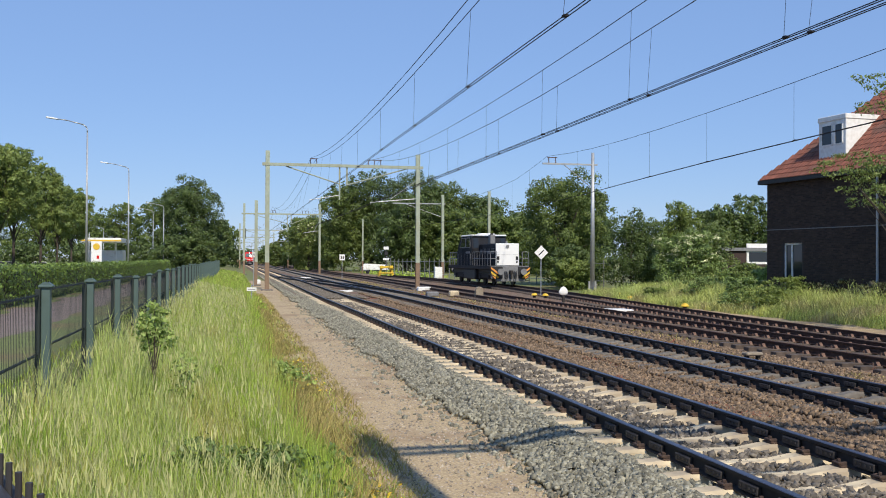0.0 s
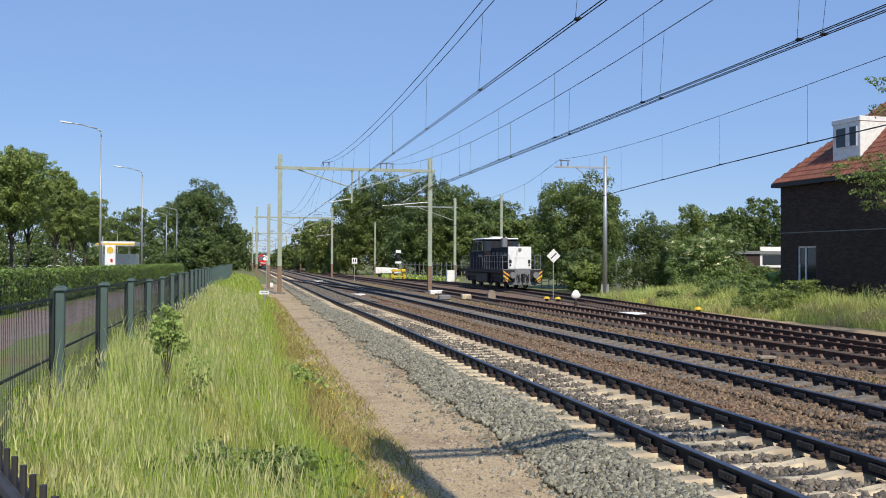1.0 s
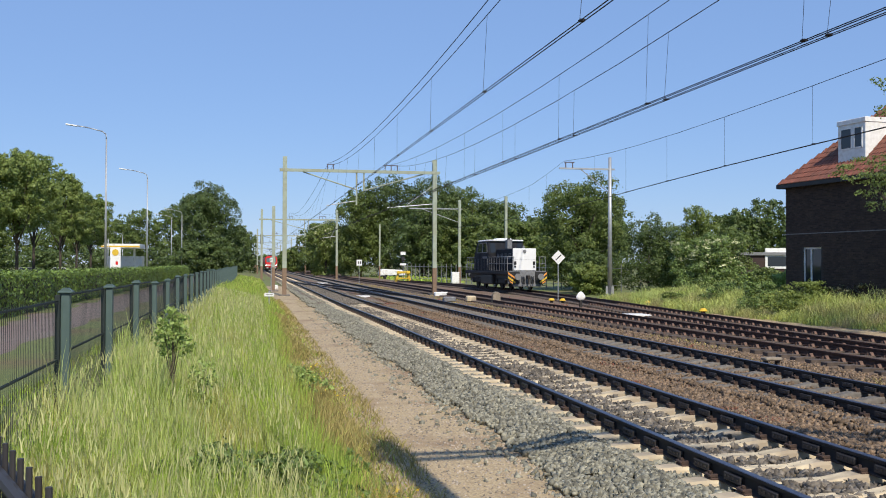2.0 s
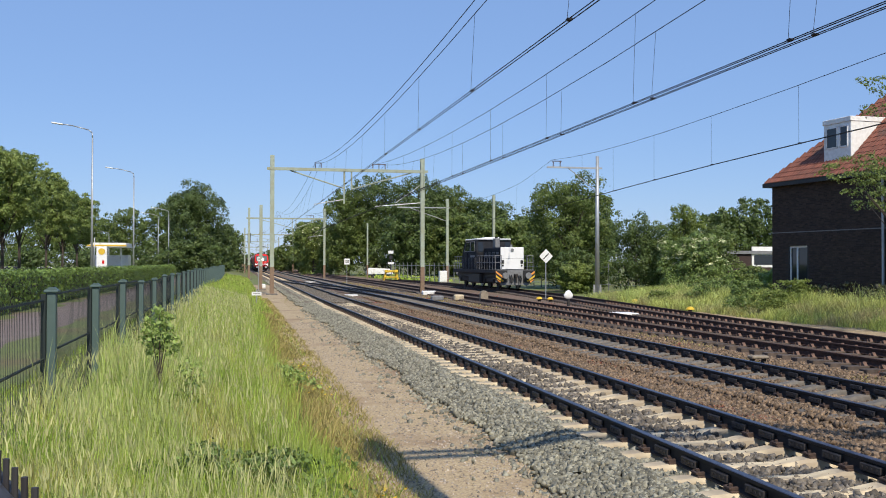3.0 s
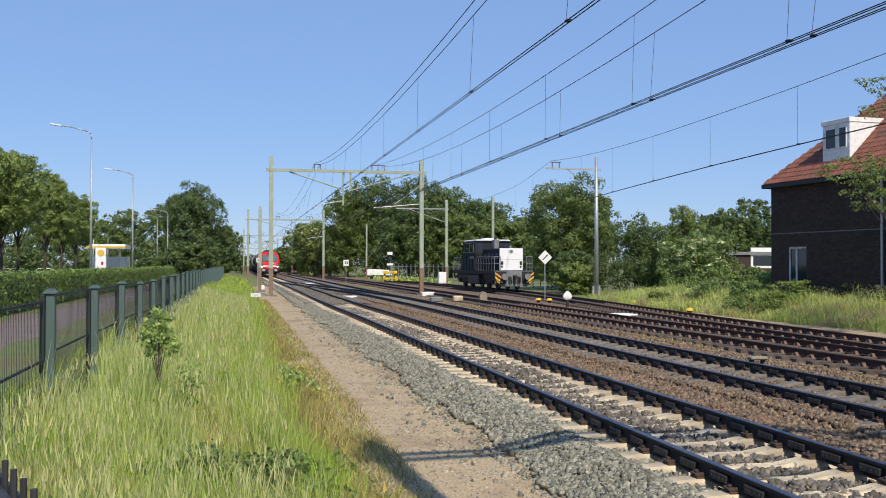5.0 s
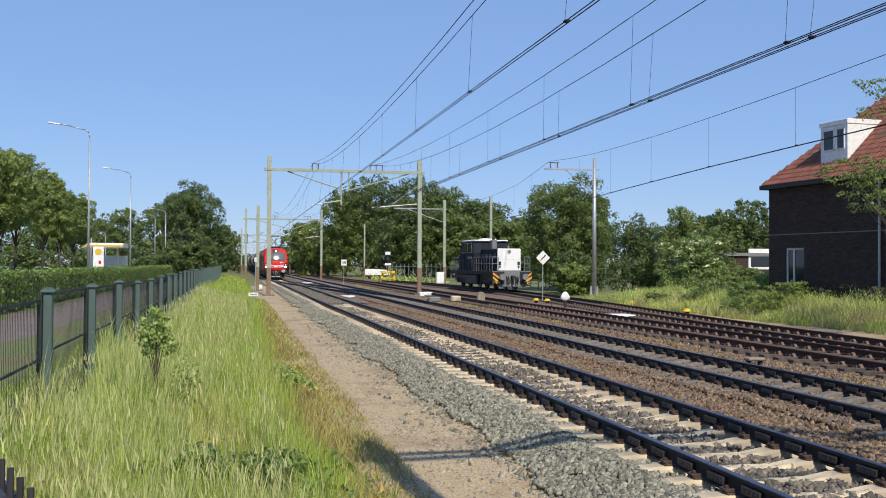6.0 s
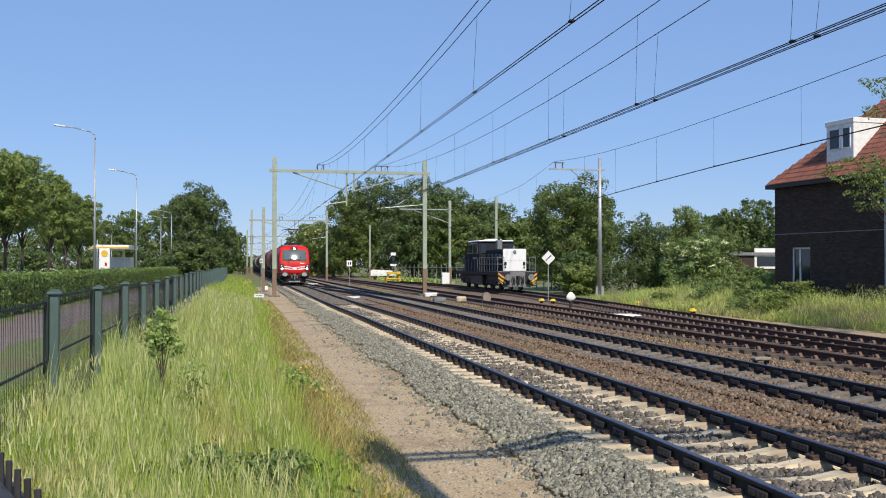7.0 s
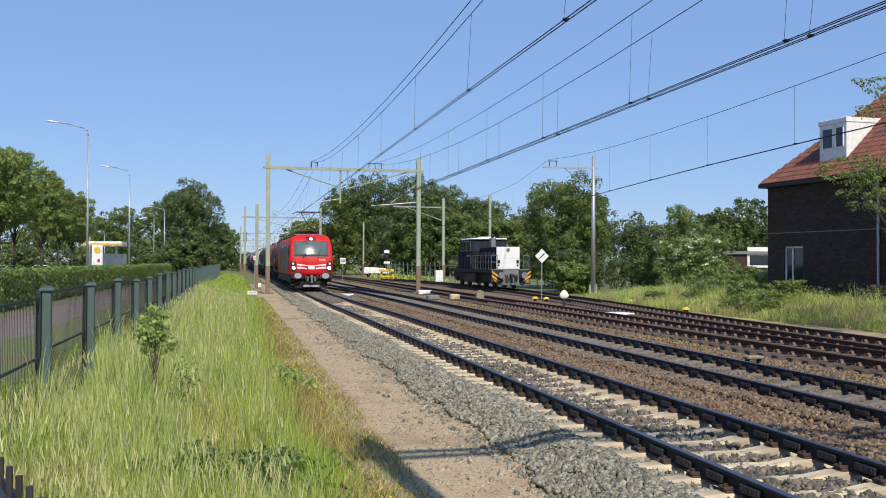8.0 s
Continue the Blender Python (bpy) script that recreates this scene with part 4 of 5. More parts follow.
tree(-.71, 9.5, 1.36, .42, "young elder sapling in the tall grass", M_SAPLING, 230, .66, .021, 1000, 11, .012, name="sapling")
tree(-.46, 10.2, .85, .30, "small leafy sapling in the tall grass", M_SAPLING, 231, .4, .020, 300, 6, .008, name="sapling")
for x, y, h, w, k in ((.3, 7.7, .6, 1.3, 0), (-.35, 7.3, .55, 1.0, 1), (.75, 7.0, .35, .8, 2)):
    tree(x, y, h, w, "low bramble at the foot of the grass", M_BRAMBLE, 232 + 10 * k, .0, .026, 2600, 12, .01, name="bramble")
tree(.75, 15.5, .55, .9, "dark leafy weed at the edge of the grass", M_SAPLING, 233, .0, .03, 1400, 8, .01, name="weed")
tree(.95, 9.3, .42, .34, "broad-leaved dock beside the path", M_BRAMBLE, 235, .0, .05, 90, 5, .008, name="weed")


for k, (x, y, h, w) in enumerate([(20.9, 37.5, .75, 1.9), (21.2, 35.6, .85, 2.1), (22.3, 39.5, .95, 2.0), (22.6, 36.4, 1.0, 2.2), (22.2, 43, .9, 2.0), (21.0, 46.0, .6, 1.5)]):
    tree(x, y, h, w, "rank green weeds in the grass of the bank", (M_BRAMBLE, M_LEAF_LIGHT)[k % 2], 260 + k, .0, .045, 3200, 10, .02, name="weed")


def hedge():
    r = np.random.default_rng(5)
    n = 52000
    u = r.random(n)
    y = 8 + 150 * u ** 1.5
    a = r.random(n) * 3.2
    side = np.where(a < 1.6, 0, np.where(a < 2.8, 1, 2))
    top = 1.66 + .05 * np.sin(y * 1.3) + .05 * np.sin(y * 3.1)
    x = np.where(side == 0, -9.5, np.where(side == 2, -10.7, -9.5 - (a - 1.6)))
    z = np.where(side == 1, top, top * r.random(n))
    nr = np.stack([np.where(side == 0, 1., np.where(side == 2, -1., 0)), np.zeros(n), np.where(side == 1, 1., 0)], -1)
    p = np.stack([x, y, z], -1) + r.normal(0, .09, (n, 3))
    t = tagged(empty("hedge", pose(0, 0, 0)), "clipped bright green hedge along the road", "hedge")
    obj("foliage", leaves_mesh("foliage", p, nr, .085, r), M_HEDGE, t)
    part("inner_branch", boxes((-10.5, -9.7, 8, 158, 0, 1.5)), M_BARK, t)


hedge()


def grass_mesh(name, x, y, h, lean, width, r, z_lift=0.0, bend=.5):
    """Tapered bent blades: two quads and a tip."""
    n = len(x)
    a = r.uniform(0, 2 * math.pi, n)
    dx, dy = np.cos(a), np.sin(a)
    la = r.uniform(0, 2 * math.pi, n)
    lx, ly = np.cos(la) * lean * h, np.sin(la) * lean * h
    z = ground_z(x, y) + z_lift
    rows = []
    for k, (u, w) in enumerate(((0, 1.0), (.45, .85), (.8, .5))):
        off = u ** 2
        cxx, cyy, czz = x + lx * off, y + ly * off, z + h * u * (1 - .12 * u * bend)
        rows.append(np.stack([cxx - dx * width * w, cyy - dy * width * w, czz], -1))
        rows.append(np.stack([cxx + dx * width * w, cyy + dy * width * w, czz], -1))
    rows.append(np.stack([x + lx * 1.15, y + ly * 1.15, z + h * (1 - .2 * bend)], -1))
    v = np.stack(rows, 1).reshape(-1, 3)
    o = 7 * np.arange(n)[:, None]
    quads = np.concatenate([o + np.array([[0, 1, 3, 2]]), o + np.array([[2, 3, 5, 4]])], 1).reshape(-1, 4)
    tris = o + np.array([[4, 5, 6]])
    loops = np.concatenate([quads.reshape(-1), tris.reshape(-1)]).astype(np.int32)
    nq, ntri = len(quads), len(tris)
    me = bpy.data.meshes.new(name)
    me.vertices.add(len(v))
    me.vertices.foreach_set("co", v.reshape(-1))
    me.loops.add(len(loops))
    me.loops.foreach_set("vertex_index", loops)
    me.polygons.add(nq + ntri)
    me.polygons.foreach_set("loop_start", np.concatenate([np.arange(nq) * 4, nq * 4 + np.arange(ntri) * 3]).astype(np.int32))
    me.update(calc_edges=True)
    return me


def sward(name, n, xr, yr, h, label, material, seed, width=.004, lean=.35, power=1.8, edge=None, lift=0.0, patch=None):
    r = np.random.default_rng(seed)
    y = yr[0] + (yr[1] - yr[0]) * r.random(n) ** power
    x = xr[0] + (xr[1] - xr[0]) * r.random(n)
    if patch is not None:
        q = np.sin(x * 1.9 + seed) * np.sin(y * .55 + x * .4 + seed * 2) + .4 * np.sin(y * 1.7)
        x, y = x[q > patch], y[q > patch]
        n = len(x)
    if edge == 1.55:
        # the meadow's edge thins out unevenly towards the path
        lim = .66 + .22 * np.sin(y * .8 + 1.0) + .14 * np.sin(y * 2.3) + .4 * (r.random(n) - .5)
        x, y = x[x < lim], y[x < lim]
        n = len(x)
    hh = h * r.uniform(.5, 1.15, n) * (.80 + .24 * np.sin(x * 2.1 + y * .7) * np.sin(y * .9 + 1) + .22 * np.sin(x * 5.3 - y * 2.1) * np.sin(y * 3.7 + x) + .12 * np.sin(x * 11 + y * 4.3) * np.sin(y * 8.1))
    if edge is not None:
        hh *= np.clip((edge - x) / .9, .22, 1)
    wd = width * (1 + y / 22)
    return tagged(obj(name, grass_mesh(name, x, y, hh, lean, wd, r, lift), material), label, "grass", kind="stuff")


sward("tall_grass", 135000, (-1.5, 1.2), (4.0, 60), .78, "tall bright green meadow grass along the fence", M_GRASS, 1, width=.0022, lean=.11, edge=1.55)
sward("reed_grass", 16000, (-1.4, -.25), (4.4, 15), .92, "broad pale green grass near the fence", M_REED, 17, width=.0034, lean=.12, patch=-.1)
sward("bent_grass", 12000, (-1.5, 1.2), (4.0, 50), .72, "bent green grass blades", M_GRASS, 11, width=.0028, lean=.5, edge=1.55)
sward("far_grass", 16000, (-1.5, 1.5), (40, 130), .45, "green grass along the fence", M_GRASS, 2, width=.0035, power=1.2, edge=1.9)
sward("dry_weeds", 22000, (.5, 1.8), (5, 60), .15, "dry yellowish weeds at the edge of the path", M_DRY, 3, lean=.7)
sward("dry_grass", 19000, (.25, 1.4), (5, 40), .46, "dry yellow brown grass at the edge of the meadow", M_DRY, 33, width=.003, lean=.45, patch=-.15, edge=1.75)
sward("green_weeds", 3000, (.6, 1.6), (5, 40), .16, "low green weeds at the edge of the path", M_GRASS, 13, lean=.6)
sward("path_litter", 5000, (2.45, 3.3), (6, 60), .05, "brown dry litter beside the ballast", M_DRY, 14, lean=1.2)
sward("seeding_grass", 11000, (-1.5, .5), (4.5, 40), .98, "pale seeding grass stalks", M_SEED, 4, width=.0019, lean=.2)
sward("seed_heads", 4500, (-1.5, .4), (4.5, 40), .13, "pale drooping seed heads of the grass", M_SEED, 4, width=.0030, lean=.3, lift=.74)
sward("grass_behind_fence", 7000, (-3.3, -1.6), (5, 70), .22, "grass between the fence and the hedge", M_GRASS, 5, edge=None)
sward("bank_grass", 60000, (19.9, 25.0), (18, 54), .55, "long grass on the bank beside the sidings", M_GRASS_BANK, 6, width=.0034, power=1.0, lean=.5)
sward("bank_tufts", 12000, (20.2, 23.8), (18, 50), .95, "tall tufts of grass on the bank", M_REED, 16, width=.0028, power=1.0, patch=.45, lean=.25)
sward("siding_grass", 5000, (10.9, 12.2), (50, 110), .08, "short dry grass between the sidings", M_DRY, 8, width=.008, power=1.0)
sward("verge_grass", 5000, (19.5, 25), (112, 150), .5, "green grass behind the buffer stop", M_GRASS, 9, width=.02, power=1.0)


sward("rusty_weeds", 9000, (6.3, 7.9), (9, 60), .07, "reddish brown low weeds on the old ballast", M_RUST_WEED, 21, width=.005, lean=1.0, patch=.55, lift=.04)
sward("rusty_weeds", 9000, (10.4, 16.6), (14, 60), .09, "reddish brown low weeds between the sidings", M_RUST_WEED, 22, width=.007, lean=1.0, patch=.75, lift=.05)
sward("ballast_weeds", 5000, (10.2, 12.3), (14, 60), .10, "pale dry weeds beside the siding", M_DRY, 23, width=.006, lean=.9, patch=.3, lift=.03)
sward("yellow_flowers", 1300, (-.2, 1.5), (6, 26), .03, "small yellow flowers at the edge of the grass", M_FLOWER, 24, width=.010, lean=1.0, lift=.16, patch=.1)


# ---------------------------------------------------------------- road side
strip("road", -40.0, -19.5, -20, 320, 0.02, M_ASPHALT, "grey asphalt road behind the hedge", 0.05, 2.0)
strip("cycle_path", -9.1, -5.2, -20, 200, 0.02, M_PAVING, "pinkish grey paved path behind the fence", 0.04, .8)


def street_lamp(x, y, h, reach, label="tall grey street lamp with a curved arm", flip=-1):
    t = empty("street_lamp", pose(x, y, 0))
    tagged(t, label, "street lamp", "street lamps")
    bm = bmesh.new()
    rod(bm, (0, 0, -.3), (0, 0, h - .6), .10, .055, 10)
    part("pole", bm, M_GALV, t, smooth=True)
    bm = bmesh.new()
    pts = [(0, h - .6), (flip * .04, h - .2), (flip * .3, h), (flip * reach * .65, h + .28), (flip * reach, h + .38)]
    for (a, b), (c, d) in zip(pts, pts[1:]):
        rod(bm, (a, 0, b), (c, 0, d), .045, .04, 8)
    part("arm", bm, M_GALV, t, smooth=True)
    bm = bmesh.new()
    box(bm, -.42, .42, -.13, .13, -.06, .05, bevel=.03, m=pose(flip * (reach + .35), 0, h + .42, 0, 8 * -flip, 0))
    part("lantern", bm, M_WHITE, t, "pale lamp head")
    return t


for x, y, h, rr in ((-10.85, 78, 12.3, 2.2), (-11.0, 110, 12.0, 2.2), (-11.6, 174, 11.2, 2.2), (-13.8, 180, 10.6, 2.2), (-22.9, 186, 7.6, 2.0), (-20.5, 150, 7.6, 1.8)):
    street_lamp(x, y, h, rr)


def fuel_station():
    t = empty("fuel_station", pose(-21.4, 165, 0))
    tagged(t, "fuel station with a yellow canopy and a white price pillar", "fuel station")
    part("canopy", boxes((-1.8, 4.2, -4, 4, 4.6, 5.3), bevel=.05), M_WHITE, t)
    part("fascia", boxes((-1.82, 4.22, -4.06, -4.0, 4.75, 5.0)), M_YELLOW, t)
    part("canopy_column", boxes((2.8, 3.1, -.2, .2, 0, 4.6)), M_WHITE, t)
    part("canopy_column", boxes((-1.6, -1.3, -.2, .2, 0, 4.6)), M_WHITE, t)
    part("shop", boxes((-2, 3.5, 5, 10, 0, 3.4)), M_WHITE, t)
    p = part("price_pillar", boxes((.0, 1.6, -6.3, -5.9, 0, 4.7), bevel=.04), M_WHITE, t)
    bm = bmesh.new()
    bmesh.ops.create_cone(bm, cap_ends=True, segments=20, radius1=.5, radius2=.5, depth=.05, matrix=pose(.8, -6.34, 3.9, 90, 0, 0))
    part("emblem", bm, M_YELLOW, p, "plain yellow round emblem")
    part("price_field", boxes((.85, 1.2, -6.34, -6.305, 2.0, 2.5)), M_RED, p)


fuel_station()


def parked_car(x, y, rz, paint, label):
    t = empty("car", pose(x, y, .02, 0, 0, rz))
    tagged(t, label, "car")
    bm = bmesh.new()
    prism(bm, [(-2.1, .3), (2.1, .3), (2.15, .75), (1.3, .9), (.7, 1.42), (-1.1, 1.45), (-1.9, .95), (-2.15, .8)], "y", -.85, .85)
    bmesh.ops.bevel(bm, geom=list(bm.edges), offset=.06, segments=2, affect="EDGES")
    part("body", bm, paint, t, smooth=False)
    bm = bmesh.new()
    prism(bm, [(1.15, .93), (.62, 1.36), (-1.0, 1.38), (-1.6, .96)], "y", -.86, .86)
    part("side_window", bm, M_GLASS, t)
    for a in (-1.3, 1.3):
        for b in (-.8, .8):
            w = part("wheel", rods(((a, b - .1, .32), (a, b + .1, .32), .32), seg=16), M_BLACK, t)
            part("rim", rods(((a, b - .105, .32), (a, b + .105, .32), .19), seg=12), M_GALV, w)


parked_car(-23.5, 118, 80, M_NAVY, "dark blue car on the road")
parked_car(-31, 172, 10, M_WHITE, "white car at the fuel station")
parked_car(-37, 176, 5, M_GREY, "grey car at the fuel station")


# ---------------------------------------------------------------- house beside the line
def house():
    """Local x runs along the wall that faces the line, towards the camera; y runs into the house."""
    L, D, eave, ridge = 13.0, 9.0, 5.7, 10.5
    m = Matrix.Translation((23.074, 38.9, 0)) @ Matrix.Rotation(radians(-85), 4, "Z")
    t = empty("house", m)
    tagged(t, "dark brick house with a red tiled roof and white dormer", "house")
    win = (1.14, 2.36, .95, 2.95)
    # front wall in four pieces round the window, with brick courses proud of it
    part("wall", boxes((0, win[0], 0, .3, -.3, eave), (win[1], L, 0, .3, -.3, eave), (win[0], win[1], 0, .3, -.3, win[2]), (win[0], win[1], 0, .3, win[3], eave)), M_MORTAR, t)
    part("wall", boxes((0, .3, .3, D, -.3, eave), (L - .3, L, .3, D, -.3, eave), (.3, L - .3, D - .3, D, -.3, eave)), M_MORTAR, t)
    bm = bmesh.new()
    z, k = .05, 0
    while z < eave - .1:
        x = -.004 - (.11 if k % 2 else 0)
        while x < L:
            a, b = max(x, -.004), min(x + .21, L)
            if not (b > win[0] - .02 and a < win[1] + .02 and win[2] - .06 < z < win[3] + .02) and b > a + .02:
                v = [bm.verts.new(c) for c in ((a, -.008, z), (b, -.008, z), (b, -.008, z + .053), (a, -.008, z + .053), (a, 0, z), (b, 0, z), (b, 0, z + .053), (a, 0, z + .053))]
                bm.faces.new(v[:4])
                bm.faces.new((v[3], v[2], v[6], v[7]))
                bm.faces.new((v[0], v[3], v[7], v[4]))
            x += .22
        z += .065
        k += 1
    tagged(part("brickwork", bm, M_BRICK_WALL, t, "dark brown bricks"), kind="stuff")
    part("band", boxes((-.02, L, -.022, -.009, 3.52, 3.555)), M_GREY, t, "pale string course")
    part("downpipe", rods(((6.84, -.1, 0), (6.84, -.1, eave), .05)), M_GALV, t)
    w = part("window", boxes((win[0], win[0] + .07, .06, .14, win[2], win[3]), (win[1] - .07, win[1], .06, .14, win[2], win[3]), (win[0], win[1], .06, .14, win[3] - .07, win[3]), (win[0], win[1], .06, .14, win[2], win[2] + .07), (win[0] + .45, win[0] + .52, .06, .14, win[2], win[3])), M_WHITE, t, "white framed window")
    part("pane", boxes((win[0] + .07, win[0] + .45, .10, .11, win[2] + .07, win[3] - .07)), M_GLASS, w)
    part("pane", boxes((win[0] + .52, win[1] - .07, .10, .11, win[2] + .07, win[3] - .07)), M_GLASS, w)
    part("sill", boxes((win[0] - .06, win[1] + .06, -.06, .06, win[2] - .07, win[2])), M_GREY, w)
    # hipped roof with overhang
    o = .27
    a = [(-o, -o, eave), (L + o, -o, eave), (L + o, D + o, eave), (-o, D + o, eave), (D / 2, D / 2, ridge), (L - D / 2, D / 2, ridge)]
    fs = [(0, 1, 5, 4), (1, 2, 5), (2, 3, 4, 5), (3, 0, 4), (3, 2, 1, 0)]
    obj("roof", mesh_of("roof", a, fs), M_TILE, t, "red clay tiled hipped roof")
    part("eaves_board", boxes((-o - .02, L + o + .02, -o - .03, -o, eave - .16, eave + .02), (-o - .03, -o, -o, D + o, eave - .16, eave + .02)), M_BLACK, t)
    part("soffit", boxes((-o, L + o, -o, 0, eave - .05, eave - .012), (-o, 0, 0, D + o, eave - .05, eave - .012)), M_GREY, t)
    # tile courses: rows of rounded tiles on the two slopes that can be seen
    tb = bmesh.new()
    prof = [(-.115, .0), (-.06, .045), (.0, .055), (.06, .02), (.115, .012)]
    top = [tb.verts.new((u, .17, v + .012)) for u, v in prof]
    low = [tb.verts.new((u, -.17, v + .035)) for u, v in prof]
    und = [tb.verts.new((u, -.17, v + .012)) for u, v in prof]
    for j in range(4):
        tb.faces.new((low[j], low[j + 1], top[j + 1], top[j]))
        tb.faces.new((und[j], und[j + 1], low[j + 1], low[j]))
    tb.normal_update()
    tv = [v.co.copy() for v in tb.verts]
    tb.verts.index_update()
    tf = [[v.index for v in f.verts] for f in tb.faces]
    tb.free()
    vs, fs2 = [], []

    def slope(orig, across, up, length, run, cut0, cut1):
        nrm = across.cross(up)
        rows = int(run / .30)
        for i in range(rows):
            s = .15 + i * .30
            q0, q1 = cut0 * s, length - cut1 * s
            x = q0 + .1
            while x < q1 - .08:
                base = orig + across * x + up * s
                n0 = len(vs)
                vs.extend(base + across * c.x + up * c.y + nrm * (c.z + .004) for c in tv)
                fs2.extend([n0 + j for j in f] for f in tf)
                x += .215
    rise, run = ridge - eave, D / 2 + o
    up = Vector((0, run, rise)).normalized()
    sl = math.hypot(run, rise)
    slope(Vector((-o, -o, eave)), Vector((1, 0, 0)), up, L + 2 * o, sl, run / sl, run / sl)
    up = Vector((run, 0, rise)).normalized()
    slope(Vector((-o, D + o, eave)), Vector((0, -1, 0)), up, D + 2 * o, sl, run / sl, run / sl)
    tagged(obj("roof_tiles", mesh_of("roof_tiles", vs, fs2), M_TILE_ROOF, t), kind="stuff")
    # dormer
    x0, x1, z0, z1, yf = 2.97, 4.6, 6.38, 8.0, .35
    d = part("dormer", boxes((x0, x1, yf, yf + 3.2, z0, z1), bevel=.02), M_WHITE, t, "white dormer with a flat roof")
    part("dormer_roof", boxes((x0 - .03, x1 + .03, yf - .04, yf + 3.3, z1 - .12, z1 + .08), bevel=.015), M_WHITE, d)
    for a, b in ((x0 + .18, x0 + .86), (x0 + .98, x0 + 1.46)):
        part("dormer_window", boxes((a, a + .05, yf - .03, yf, z0 + .5, z1 - .25), (b - .05, b, yf - .03, yf, z0 + .5, z1 - .25), (a, b, yf - .03, yf, z0 + .5, z0 + .55), (a, b, yf - .03, yf, z1 - .3, z1 - .25)), M_WHITE, d)
        part("dormer_pane", boxes((a + .05, b - .05, yf - .012, yf - .003, z0 + .55, z1 - .3)), M_GLASS, d)
    part("chimney", boxes((8.4, 9.3, D / 2 - .4, D / 2 + .4, ridge - .6, ridge + 1.0), bevel=.02), M_BRICK, t)


M_BRICK_WALL = mat("house_brick", (0.062, 0.038, 0.026), (0.034, 0.022, 0.017), 14, 0.9, island=0.4)
M_TILE_ROOF = mat("roof_tile", (0.225, 0.078, 0.05), (0.16, 0.058, 0.038), 6, 0.85, c3=(0.13, 0.065, 0.048), scale3=1.2, amount3=0.3, island=0.18)
house()


def annex():
    t = empty("annex", pose(40.2, 73, 0))
    tagged(t, "low flat-roofed outbuilding with a white window", "outbuilding")
    part("wall", boxes((-5.5, 3.5, 0, 5, 0, 3.0)), M_BRICK, t)
    part("flat_roof", boxes((-5.7, 3.7, -.2, 5.2, 3.0, 3.25)), M_GREY, t)
    w = part("window", boxes((1.2, 3.3, -.06, 0, 1.9, 3.6)), M_WHITE, t)
    part("pane", boxes((1.4, 3.1, -.08, -.062, 2.1, 2.9)), M_GLASS, w)
    part("pipe", rods(((-2.6, 1, 3.2), (-2.6, 1, 4.6), .06)), M_GALV, t)


annex()


# ---------------------------------------------------------------- palings behind the sidings
def palings():
    t = empty("paling_fence", pose(0, 0, 0))
    tagged(t, "fence of slim grey upright posts before the dark wood", "fence")
    me = bpy.data.meshes.new("pale")
    bm = boxes((-.035, .035, -.03, .03, -.1, 2.2), bevel=.008)
    bm.to_mesh(me)
    bm.free()
    me.materials.append(M_GREY)
    for k in range(44):
        u = k / 43
        x, y = 17.0 + 12.0 * u, 121 - 57 * u
        p = obj("pale", me, None, t)
        p.matrix_basis = pose(x + 2.0, y, float(ground_z(x + 2, y)))
    for z in (.5, 1.9):
        part("fence_wire", rods(((19.0, 121, z), (31.0, 64, z), .02)), M_GALV, t)


palings()


# ---------------------------------------------------------------- locomotives and wagons
def wheelset(parent, y, r=.5, x=.75, z=None):
    for sx in (-1, 1):
        bm = rods(((sx * (x - .07), y, r), (sx * (x + .06), y, r), r), seg=20)
        w = part("wheel", bm, M_DARK, parent)
        part("tread", rods(((sx * (x - .1), y, r), (sx * (x - .07), y, r), r + .03), seg=20), M_GALV, w)


def bogie(parent, y, span=1.3, r=.55):
    b = part("bogie_frame", boxes((-1.15, -.95, y - span - .5, y + span + .5, .45, .85), (.95, 1.15, y - span - .5, y + span + .5, .45, .85), (-1.0, 1.0, y - .3, y + .3, .5, .8), bevel=.04), M_DARK, parent)
    for k in (-span, span):
        for sx in (-1, 1):
            part("axle_box", boxes((sx * 1.1 - .14, sx * 1.1 + .14, y + k - .2, y + k + .2, .4, .75), bevel=.03), M_DARK, b)
    for k in (-span, span):
        wheelset(parent, y + k, r)


def buffer(parent, x, y, sgn, z=1.05, r=.24):
    b = part("buffer", rods(((x, y, z), (x, y + sgn * .45, z), .12), seg=14), M_DARK, parent)
    part("buffer_head", rods(((x, y + sgn * .43, z), (x, y + sgn * .5, z), r), seg=16), M_GREY, b, "worn grey buffer head")
    return b


def nose_y(x, z):
    """How far the curved front of the red locomotive lies behind its foremost point."""
    if z < 2.2:
        y = .06 * max(0.0, 1.35 - z) + .10 * max(0.0, (z - 1.85) / .35) ** 2
    else:
        q = z - 2.2
        y = .10 + .37 * q + .05 * q * q + .9 * max(0.0, z - 3.45) ** 1.5
    return y + .10 * (x / 1.45) ** 2


